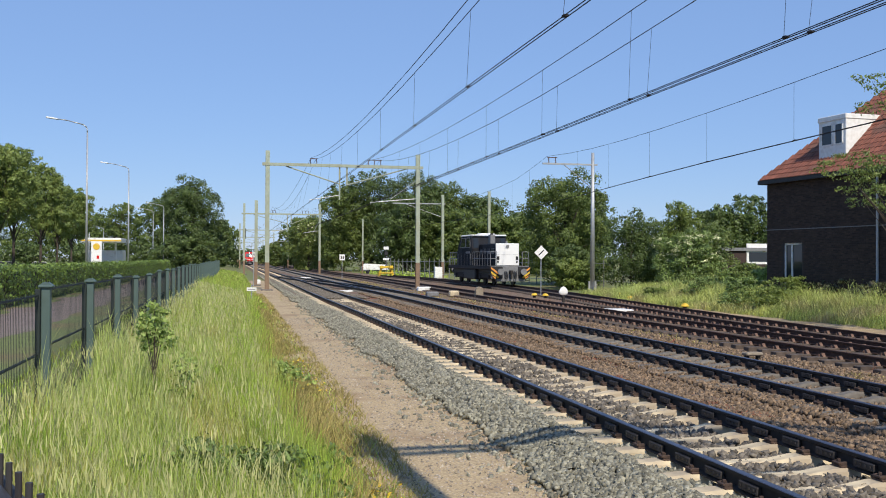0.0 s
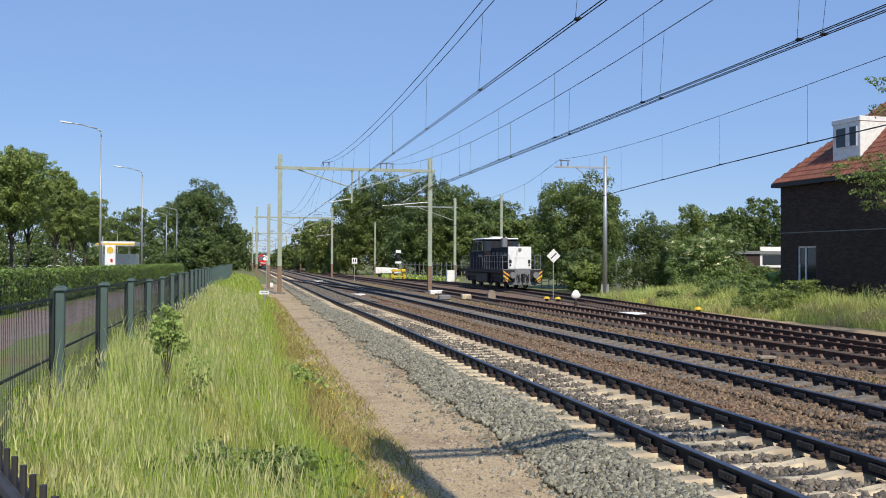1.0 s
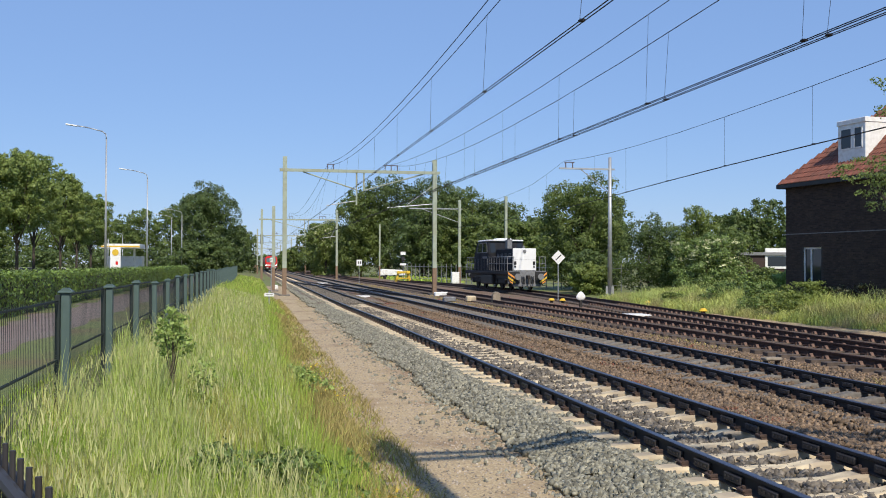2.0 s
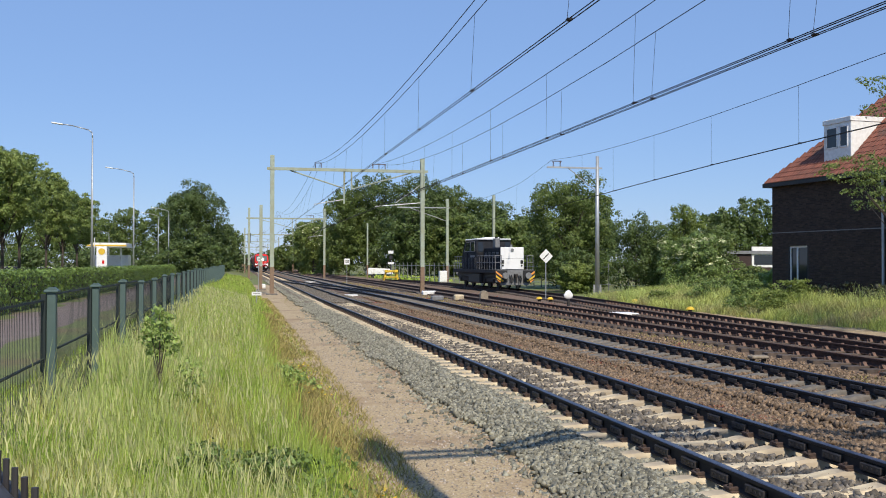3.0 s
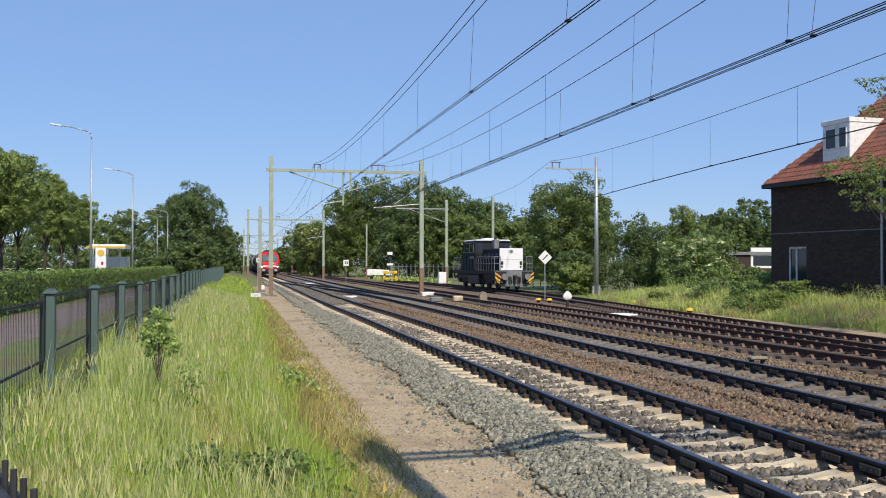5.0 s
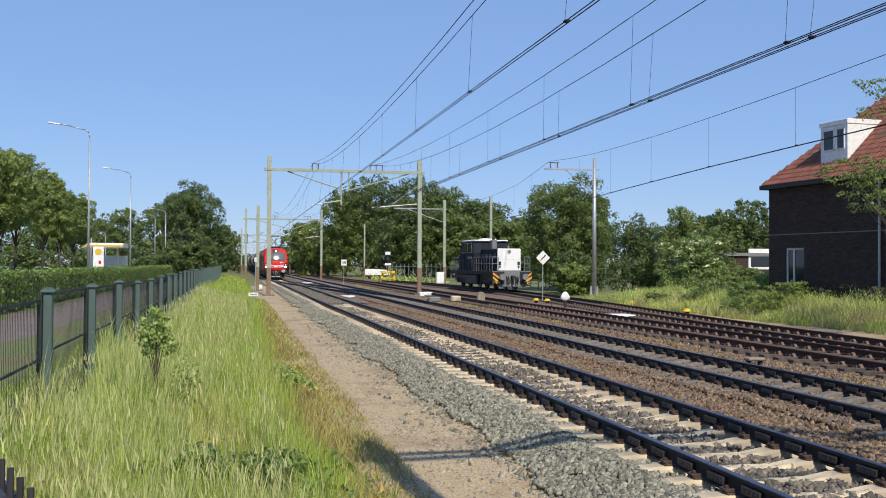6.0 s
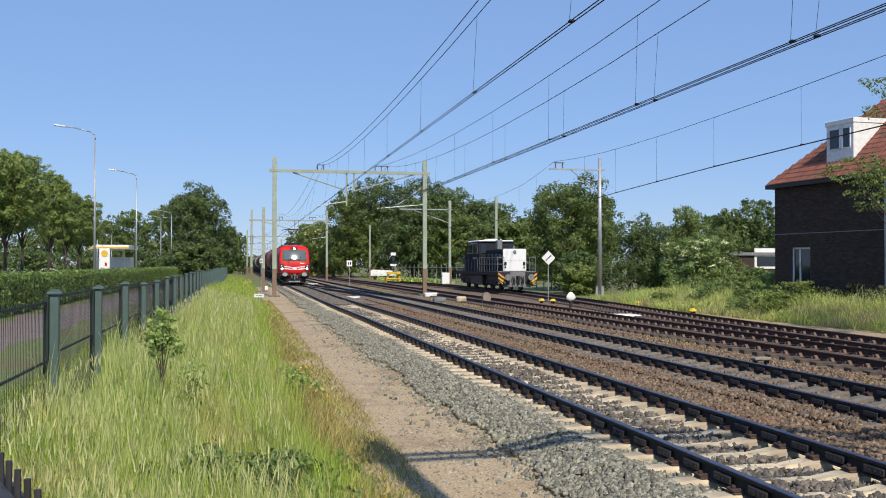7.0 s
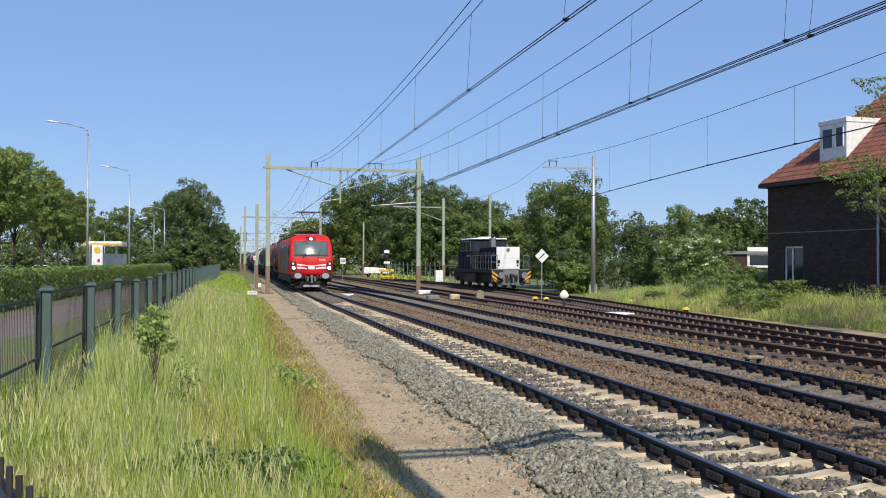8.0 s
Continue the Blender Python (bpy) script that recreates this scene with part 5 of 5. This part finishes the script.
def nose_patch(x0, x1, z0, z1, out, n=12, m=6, taper=0.0):
    """A sheet that follows the front, standing out from it; it narrows upwards by the taper."""
    vs = []
    for i in range(m + 1):
        v = i / m
        for k in range(n + 1):
            x = (x0 + (x1 - x0) * k / n) * (1 - taper * v)
            z = z0 + (z1 - z0) * v
            vs.append((x, nose_y(x, z) - out, z))
    fs = [(i * (n + 1) + k, i * (n + 1) + k + 1, (i + 1) * (n + 1) + k + 1, (i + 1) * (n + 1) + k) for i in range(m) for k in range(n)]
    o = len(vs)
    vs += [(x, y + out + .04, z) for x, y, z in vs]
    edge = list(range(n + 1)) + [i * (n + 1) + n for i in range(1, m + 1)] + [m * (n + 1) + k for k in range(n - 1, -1, -1)] + [i * (n + 1) for i in range(m - 1, 0, -1)]
    fs += [(b, a, a + o, b + o) for a, b in zip(edge, edge[1:] + edge[:1])]
    return vs, fs


def red_locomotive():
    """Front at y = 0, facing -y; the body runs to +y."""
    t = empty("electric_locomotive")
    tagged(t, "bright red electric locomotive with lit headlamps hauling tank wagons", "locomotive")
    # cross section of the body: upright sides, drawn in a little, and round shoulders
    ring = [(-1.40, 1.06), (-1.46, 1.14), (-1.47, 1.6), (-1.47, 2.2), (-1.45, 2.6), (-1.43, 3.0), (-1.39, 3.28), (-1.32, 3.5), (-1.18, 3.67), (-.95, 3.77), (-.5, 3.83), (0, 3.84)]
    ring = ring + [(-x, z) for x, z in ring[-2::-1]] + [(.8, 1.04), (0, 1.03), (-.8, 1.04)]
    n, cz = len(ring), 2.35
    vs, fs = [(0, nose_y(0, cz), cz)], []
    for k in (.25, .5, .75, .92, .975, 1.0):
        for x, z in ring:
            a, b = x * k, cz + (z - cz) * k
            vs.append((a, nose_y(a, b) + (.045 if k == .975 else .2 if k == 1.0 else 0), b))
    for y in (1.9, 2.6, 10, 16.4, 18.2, 18.9):
        q = .93 if y > 18.5 else 1.0
        for x, z in ring:
            vs.append((x * q, y, cz + (z - cz) * q))
    fs = [(0, 1 + (k + 1) % n, 1 + k) for k in range(n)]
    for r in range(11):
        for k in range(n):
            a, b = 1 + r * n + k, 1 + r * n + (k + 1) % n
            fs.append((a, b, b + n, a + n))
    fs.append(tuple(1 + 11 * n + k for k in range(n)))
    me = mesh_of("body", vs, fs, True)
    bm = bmesh.new()
    bm.from_mesh(me)
    bmesh.ops.recalc_face_normals(bm, faces=bm.faces)
    bm.to_mesh(me)
    bm.free()
    obj("body", me, M_RED, t, "bright red smooth body shell")
    w = obj("windscreen", mesh_of("windscreen", *nose_patch(-1.12, 1.12, 2.36, 3.30, .022, 14, 8, .035), True), M_WINDSCREEN, t, "wide raked windscreen")
    obj("seal", mesh_of("seal", *nose_patch(-1.19, 1.19, 2.29, 3.37, .010, 14, 8, .035)), M_BLACK, w, "black window seal")
    part("sun_blind", boxes((-1.0, 1.0, nose_y(0, 3.2) + .05, nose_y(0, 3.2) + .07, 3.1, 3.28)), M_GREY, w)
    for a, b in ((-.55, -.30), (.42, .62)):
        part("wiper", rods(((a, nose_y(a, 2.25) - .05, 2.22), (b, nose_y(b, 2.75) - .05, 2.75), .018), ((a - .03, nose_y(a, 2.25) - .03, 2.14), (a, nose_y(a, 2.25) - .05, 2.26), .03)), M_BLACK, w)
    obj("top_lamp_panel", mesh_of("top_lamp_panel", *nose_patch(-.34, .34, 3.40, 3.64, .02, 4, 3)), M_BLACK, t)
    part("top_lamp", rods(((0, nose_y(0, 3.5) - .05, 3.52), (0, nose_y(0, 3.5) + .1, 3.52), .095), seg=14), M_LAMP, t, "lit round headlamp")
    for z0, z1, x1 in ((1.70, 1.80, .25), (1.50, 1.62, .30)):
        for sx in (-1, 1):
            bm = bmesh.new()
            prism(bm, [(sx * .98, z0), (sx * .98, z1), (sx * x1, z1 - .09), (sx * x1, z0 - .06)], "y", -.014, .16)
            part("nose_stripe", bm, M_WHITE_CLEAN, t, "white tapering stripe on the nose")
    part("emblem", boxes((-.21, .21, -.016, .05, 1.44, 1.70), bevel=.004), M_WHITE, t, "plain pale emblem panel")
    for k in range(4):
        part("number_bar", boxes((.52 + .11 * k, .60 + .11 * k, .055, .12, 2.04, 2.12)), M_WHITE, t)
    for sx in (-1, 1):
        x0, x1 = sorted((sx * 1.02, sx * 1.38))
        bm = bmesh.new()
        prism(bm, [(sx * 1.0, 1.40), (sx * 1.06, 1.96), (sx * 1.40, 2.02), (sx * 1.40, 1.34), (sx * 1.12, 1.32)], "y", .01, .32)
        h = part("headlamp", bm, M_BLACK, t, "dark headlamp unit")
        part("lamp", rods(((sx * 1.2, -.03, 1.53), (sx * 1.2, .05, 1.53), .10), seg=16), M_LAMP, h, "lit headlamp")
        part("lamp", rods(((sx * 1.24, -.01, 1.82), (sx * 1.24, .05, 1.82), .08), seg=14), M_LAMP_OFF, h)
        part("lamp_bezel", rods(((sx * 1.2, -.012, 1.53), (sx * 1.2, .05, 1.53), .135), seg=16), M_GALV, h)
        b = part("buffer", rods(((sx * .93, .25, 1.0), (sx * .93, -.30, 1.0), .12), seg=14), M_DARK, t)
        bm = rods(((sx * .93, -.30, 1.0), (sx * .93, -.36, 1.0), .25), seg=18)
        for v_ in bm.verts:
            v_.co.z = 1.0 + (v_.co.z - 1.0) * .76
        part("buffer_head", bm, M_GALV, b, "worn pale buffer head")
        part("buffer_box", boxes((sx * .93 - .3, sx * .93 + .3, .02, .4, .74, 1.26), bevel=.06), M_DARK, t)
        part("mirror_panel", boxes((sx * 1.455 - .03, sx * 1.455 + .03, 1.1, 1.35, 2.4, 3.0)), M_BLACK, t)
        part("side_window", boxes((sx * 1.45 - .02, sx * 1.45 + .02, 1.0, 1.75, 2.45, 3.1), bevel=.01), M_GLASS, t)
        part("door", boxes((sx * 1.47 - .02, sx * 1.47 + .02, 2.0, 2.75, 1.2, 3.0), bevel=.004), M_SIDE, t)
        part("handrail", rods(((sx * 1.53, 1.9, 1.1), (sx * 1.53, 1.9, 2.4), .018)), M_GALV, t)
        part("side_panel", boxes((sx * 1.465 - .015, sx * 1.465 + .015, 3.0, 15.9, 1.10, 2.95), bevel=.01), M_SIDE, t, "dull brownish side panel")
        for k in range(5):
            y = 3.9 + 2.35 * k
            part("air_grille", boxes((sx * 1.41 - .04, sx * 1.41 + .04, y, y + 1.8, 3.0, 3.32)), M_GREY, t)
        for k in range(6):
            y = 3.0 + 2.58 * k
            part("panel_seam", boxes((sx * 1.484 - .006, sx * 1.484 + .006, y, y + .05, 1.12, 2.93)), M_DARK, t)
    part("buffer_beam", boxes((-1.38, 1.38, .16, .5, .78, 1.12), bevel=.04), M_DARK, t)
    part("coupling", boxes((-.09, .09, -.32, .2, .86, 1.06), (-.30, -.20, -.05, .2, .62, .95), (.20, .30, -.05, .2, .62, .95), (-.06, .06, -.30, -.18, .5, .9), bevel=.02), M_GREY, t)
    for x in (-.62, -.42, .42, .62):
        part("hose", rods(((x, .05, 1.0), (x * .95, -.12, .75), .028), ((x * .95, -.12, .75), (x * .88, -.02, .48), .028)), M_BLACK, t)
        part("hose_tap", boxes((x - .04, x + .04, .0, .1, .96, 1.06), bevel=.01), M_RED, t)
    part("plough", boxes((-1.1, 1.1, .2, .35, .14, .62), bevel=.03), M_DARK, t, "dark rail guard")
    part("step_plate", boxes((-.55, .55, .05, .2, .22, .36), bevel=.02), M_GALV, t)
    for sx in (-1, 1):
        part("foot_step", boxes((sx * 1.2 - .2, sx * 1.2 + .2, .1, .35, .38, .44), (sx * 1.2 - .2, sx * 1.2 + .2, .1, .35, .62, .66)), M_DARK, t)
    part("skirt", boxes((-1.42, -1.3, .6, 18.4, .55, 1.04), (1.3, 1.42, .6, 18.4, .55, 1.04)), M_DARK, t)
    bogie(t, 4.6, 1.3, .6)
    bogie(t, 14.4, 1.3, .6)
    part("roof_deck", boxes((-1.0, 1.0, 2.6, 16.4, 3.8, 3.9), bevel=.03), M_GREY, t)
    p = part("pantograph", rods(((-.55, 3.4, 4.15), (.0, 4.9, 4.75), .04), ((.55, 3.4, 4.15), (.0, 4.9, 4.75), .04), ((0, 4.9, 4.75), (-.5, 3.5, 5.44), .03), ((0, 4.9, 4.75), (.5, 3.5, 5.44), .03), ((-.5, 3.5, 5.44), (.5, 3.5, 5.44), .03)), M_BLACK, t, "raised black pantograph")
    part("contact_strip", rods(((-.85, 3.35, 5.5), (.85, 3.35, 5.5), .035), ((-.85, 3.65, 5.5), (.85, 3.65, 5.5), .035), ((-.85, 3.5, 5.5), (-1.12, 3.5, 5.34), .025), ((.85, 3.5, 5.5), (1.12, 3.5, 5.34), .025)), M_BLACK, p)
    part("roof_gear", boxes((-.75, .75, 2.9, 5.4, 4.02, 4.14), (-.3, .3, 6, 8, 3.9, 4.2), bevel=.02), M_DARK, t)
    for x in (-.7, .7):
        for y in (3.1, 5.2):
            part("roof_insulator", rods(((x, y, 3.88), (x, y, 4.04), .08), seg=10), M_INSUL, t)
    part("folded_pantograph", boxes((-.7, .7, 13.4, 15.2, 3.9, 4.15), bevel=.03), M_BLACK, t)
    part("horn", rods(((-.5, 1.9, 3.9), (-.5, 1.4, 3.92), .05), ((.5, 1.9, 3.9), (.5, 1.4, 3.92), .05)), M_BLACK, t)
    return t


def tank_wagon(material, label):
    t = empty("tank_wagon")
    tagged(t, label, "tank wagon", "tank wagons")
    L, r, zc = 14.2, 1.42, 2.62
    bm = bmesh.new()
    seg = 24
    rings = []
    for y, k in ((0.3, .0), (.34, .5), (.5, .85), (.85, 1.0), (L - .85, 1.0), (L - .5, .85), (L - .34, .5), (L - .3, 0)):
        if k == 0:
            rings.append([bm.verts.new((0, y, zc))])
        else:
            rings.append([bm.verts.new((r * k * math.cos(2 * math.pi * j / seg), y, zc + r * k * math.sin(2 * math.pi * j / seg))) for j in range(seg)])
    for a, b in zip(rings, rings[1:]):
        for j in range(seg):
            q = [a[j % len(a)], a[(j + 1) % len(a)], b[(j + 1) % len(b)], b[j % len(b)]]
            q = list(dict.fromkeys(q))
            bm.faces.new(q)
    bmesh.ops.recalc_face_normals(bm, faces=bm.faces)
    tank = part("tank", bm, material, t, smooth=True)
    for y in (3.0, 5.6, 8.2, 10.8):
        bm = bmesh.new()
        bmesh.ops.create_cone(bm, cap_ends=False, segments=24, radius1=r + .02, radius2=r + .02, depth=.12, matrix=pose(0, y, zc, 90, 0, 0))
        part("tank_band", bm, M_DARK, tank)
    part("dome", rods(((0, L / 2, zc + r - .1), (0, L / 2, zc + r + .22), .38), seg=16), material, t)
    part("walkway", boxes((-.35, .35, .8, L - .8, zc + r + .06, zc + r + .1)), M_GREY, t)
    part("underframe", boxes((-1.2, -1.0, 0, L, .95, 1.2), (1.0, 1.2, 0, L, .95, 1.2), (-1.25, 1.25, 0, .2, .85, 1.3), (-1.25, 1.25, L - .2, L, .85, 1.3)), M_DARK, t)
    part("ladder", rods(((-1.45, L / 2 - .2, 1.2), (-1.2, L / 2 - .2, zc + 1.2), .02), ((-1.45, L / 2 + .2, 1.2), (-1.2, L / 2 + .2, zc + 1.2), .02)), M_GALV, t)
    for sx in (-1, 1):
        buffer(t, sx * .875, 0, -1)
        buffer(t, sx * .875, L, 1)
    bogie(t, 2.2, .9, .46)
    bogie(t, L - 2.2, .9, .46)
    return t


def shunter():
    """Diesel shunting locomotive; the white end of its long hood faces -y, the cab stands behind it."""
    t = empty("diesel_locomotive", pose(19.8, 68.0, RAIL_Z3, 0, 0, 1.0))
    tagged(t, "dark navy diesel shunting locomotive with a white nose and striped ends", "locomotive")
    part("frame", boxes((-1.5, 1.5, .3, 13.2, 1.14, 1.42), bevel=.03), M_DARK, t)
    part("fuel_tank", boxes((-1.4, 1.4, 4.9, 8.4, .35, 1.14), bevel=.08), M_BLACK, t)
    part("underframe", boxes((-1.1, 1.1, .6, 12.9, .55, 1.14)), M_BLACK, t)
    hood = part("front_hood", boxes((-.87, .87, .95, 5.6, 1.42, 3.06), bevel=.05), M_NAVY, t)
    part("white_front", boxes((-.885, .885, .88, .99, 1.44, 3.075), bevel=.025), M_WHITE_CLEAN, hood, "plain white end panel")
    part("panel_seam", boxes((-.885, .885, .872, .8765, 2.24, 2.25)), M_GREY, hood)
    part("top_light", rods(((.0, .82, 2.86), (.0, .9, 2.86), .12), seg=14), M_GREY, hood)
    for sx in (-1, 1):
        part("marker_light", boxes((sx * .72 - .09, sx * .72 + .09, .83, .878, 1.86, 2.12), bevel=.01), M_BLACK, hood)
        part("tail_light", rods(((sx * .72, .84, 1.72), (sx * .72, .88, 1.72), .07), seg=12), M_BLACK, hood)
        for k in range(4):
            part("hood_door", boxes((sx * .875 - .015, sx * .875 + .015, 1.15 + 1.08 * k, 2.15 + 1.08 * k, 1.55, 2.85), bevel=.006), M_NAVY, hood)
            for q in range(5):
                part("louvre", boxes((sx * .895 - .012, sx * .895 + .012, 1.3 + 1.08 * k, 2.0 + 1.08 * k, 2.3 + .09 * q, 2.34 + .09 * q)), M_GREY, hood)
    part("exhaust", boxes((-.62, -.22, 3.3, 3.9, 3.05, 3.78), bevel=.05), M_GREY, t, "grey exhaust housing")
    part("exhaust_pipe", rods(((-.42, 3.6, 3.76), (-.42, 3.6, 3.88), .12), seg=12), M_DARK, t)
    part("bell", rods(((.45, 2.6, 3.05), (.45, 2.6, 3.3), .1, .07), seg=12), M_GREY, t)
    # cab: upright below, windows leaning in above
    bm = bmesh.new()
    prism(bm, [(5.6, 1.42), (5.6, 2.72), (5.95, 3.70), (9.2, 3.70), (10.1, 2.72), (10.1, 1.42)], "x", -1.47, 1.47)
    for v_ in bm.verts:
        if v_.co.z > 3:
            v_.co.x *= .96
    bmesh.ops.bevel(bm, geom=[e for e in bm.edges if abs(e.verts[0].co.x - e.verts[1].co.x) < .01], offset=.06, segments=2, affect="EDGES")
    cab = part("cab", bm, M_NAVY, t, "navy driver's cab")
    part("cab_roof", boxes((-1.42, 1.42, 5.75, 9.4, 3.70, 3.83), bevel=.06), M_WHITE_CLEAN, cab, "pale rounded roof")
    part("roof_hump", boxes((-.6, .6, 6.3, 7.4, 3.82, 3.95), bevel=.05), M_WHITE_CLEAN, cab)

    def lean(x, z):
        return x * (1.47 - .059 * max(0.0, (z - 2.72) / .98)) / 1.47

    for sx in (-1, 1):
        for a, b, c, d in ((6.05, 6.3, 7.45, 7.45), (7.6, 7.6, 9.35, 8.95)):
            vs = [(lean(sx * 1.478, 2.82), a, 2.82), (lean(sx * 1.478, 2.82), c, 2.82), (lean(sx * 1.478, 3.58), d, 3.58), (lean(sx * 1.478, 3.58), b, 3.58)]
            vs += [(x - sx * .05, y, z) for x, y, z in vs]
            me = mesh_of("side_window", vs, [(0, 1, 2, 3), (0, 4, 5, 1), (1, 5, 6, 2), (2, 6, 7, 3), (3, 7, 4, 0)])
            obj("side_window", me, M_GLASS, cab)
            for (p, q) in ((0, 1), (1, 2), (2, 3), (3, 0)):
                part("window_frame", rods((vs[p], vs[q], .025), seg=6), M_GREY, cab)
        for z0, z1 in ((2.8, 3.55),):
            for face in (0, 1):
                y0, y1 = ((5.60, 5.87) if face == 0 else (10.06, 9.35))
                vs = [(sx * .9, y0, z0), (sx * 1.32, y0, z0), (sx * 1.28, y1, z1), (sx * .9, y1, z1)]
                o = .035 if face else -.035
                vs = [(x, y + o, z) for x, y, z in vs] + [(x, y - o, z) for x, y, z in vs]
                obj("end_window", mesh_of("end_window", vs, [(0, 1, 2, 3), (0, 4, 5, 1), (1, 5, 6, 2), (2, 6, 7, 3), (3, 7, 4, 0)]), M_GLASS, cab)
        part("number_bar", boxes((sx * 1.478 - .006, sx * 1.478 + .006, 6.1, 7.4, 2.35, 2.52)), M_GREY, cab, "unreadable pale marks")
        part("cab_door", boxes((sx * 1.475 - .015, sx * 1.475 + .015, 8.3, 9.0, 1.5, 2.7), bevel=.006), M_NAVY, cab)
    part("rear_hood", boxes((-.87, .87, 10.1, 12.7, 1.42, 2.62), bevel=.06), M_NAVY, t)
    for sx in (-1, 1):
        for y in [.4 + .74 * k for k in range(8)] + [10.3 + .8 * k for k in range(4)]:
            part("handrail_post", rods(((sx * 1.44, y, 1.42), (sx * 1.44, y, 2.45), .024), seg=6), M_GREY, t)
        for a, b in ((.4, 5.6), (10.1, 12.9)):
            for z in (1.95, 2.45):
                part("handrail", rods(((sx * 1.44, a, z), (sx * 1.44, b, z), .024), seg=6), M_GREY, t)
        part("handrail_post", rods(((sx * .98, .34, 1.42), (sx * .98, .34, 2.45), .024), seg=6), M_GREY, t)
        for z in (1.95, 2.45):
            part("handrail", rods(((sx * 1.44, .4, z), (sx * .98, .34, z), .024), seg=6), M_GREY, t)
        for k in range(5):
            part("side_rail_post", rods(((sx * 1.5, 5.9 + .95 * k, 1.42), (sx * 1.5, 5.9 + .95 * k, 2.35), .018), seg=6), M_GREY, t)
        # end plates with stripes that fall towards the middle
        bm = bmesh.new()
        prism(bm, [(sx * 1.48, .78), (sx * 1.48, 1.38), (sx * .60, 1.38), (sx * .60, .52), (sx * 1.15, .42)], "y", .10, .18)
        e = part("end_plate", bm, M_BLACK, t)
        for k in range(3):
            z = 1.34 - .30 * k
            bm = bmesh.new()
            prism(bm, [(sx * 1.47, z), (sx * 1.47, z - .15), (sx * .95, z - .52), (sx * .88, z - .42)] if k < 2 else [(sx * 1.40, .74), (sx * 1.30, .60), (sx * 1.14, .48), (sx * 1.10, .56)], "y", .086, .099)
            part("stripe", bm, M_ORANGE if k % 2 == 0 else M_YELLOW, e, "orange warning stripe")
        buffer(t, sx * .875, .12, -1, 1.0, .23)
        buffer(t, sx * .875, 13.2, 1, 1.0)
        part("step", boxes((sx * 1.4 - .2, sx * 1.4 + .1, .35, .75, .35, .4), (sx * 1.4 - .2, sx * 1.4 + .1, .35, .75, .75, .8)), M_DARK, t)
    part("buffer_beam", boxes((-1.45, 1.45, .2, .32, .5, 1.42), bevel=.02), M_GREY, t)
    part("snow_plate", boxes((-1.1, 1.1, .14, .22, .28, .55), bevel=.02), M_GREY, t)
    part("coupling", boxes((-.10, .10, -.25, .2, .85, 1.1), (-.06, .06, -.22, -.12, .45, .9), bevel=.02), M_DARK, t)
    for x in (-.42, -.28, .28, .42):
        part("hose", rods(((x, .12, 1.05), (x, -.06, .8), .035), ((x, -.06, .8), (x * .9, .02, .48), .035)), M_BLACK, t)
    bogie(t, 3.0, 1.2, .5)
    bogie(t, 10.4, 1.2, .5)
    return t


shunter()
loco = red_locomotive()
FRONT_8, SPEED = 66.5, 29.0
train = [(loco, 0.0)]
WAGONS = [(M_TANK, "dark brown tank wagon of the freight train"), (M_TANK_RED, "red tank wagon of the freight train"), (M_TANK_BLACK, "black tank wagon of the freight train"),
          (M_TANK, "dark brown tank wagon of the freight train"), (M_WHITE, "pale tank wagon of the freight train")]
made = {}
for k in range(14):
    m_, lab = WAGONS[(k if k < 5 else 3 * k) % len(WAGONS)]
    if lab + m_.name in made:
        w = copy_thing(made[lab + m_.name], pose(0, 0, 0))
    else:
        w = made[lab + m_.name] = tank_wagon(m_, lab)
    train.append((w, 19.9 + 15.2 * k))


def motions():
    for thing, back in train:
        rows = []
        for k in range(17):
            y = FRONT_8 + SPEED * (8.0 - .5 * k) + back
            rows.append((.5 * k, pose(along(C1, y + 8), y, RAIL_Z1 - .14, 0, 0, -math.degrees(heading(C1, y + 8)))))
        walk(thing, rows)


motions()
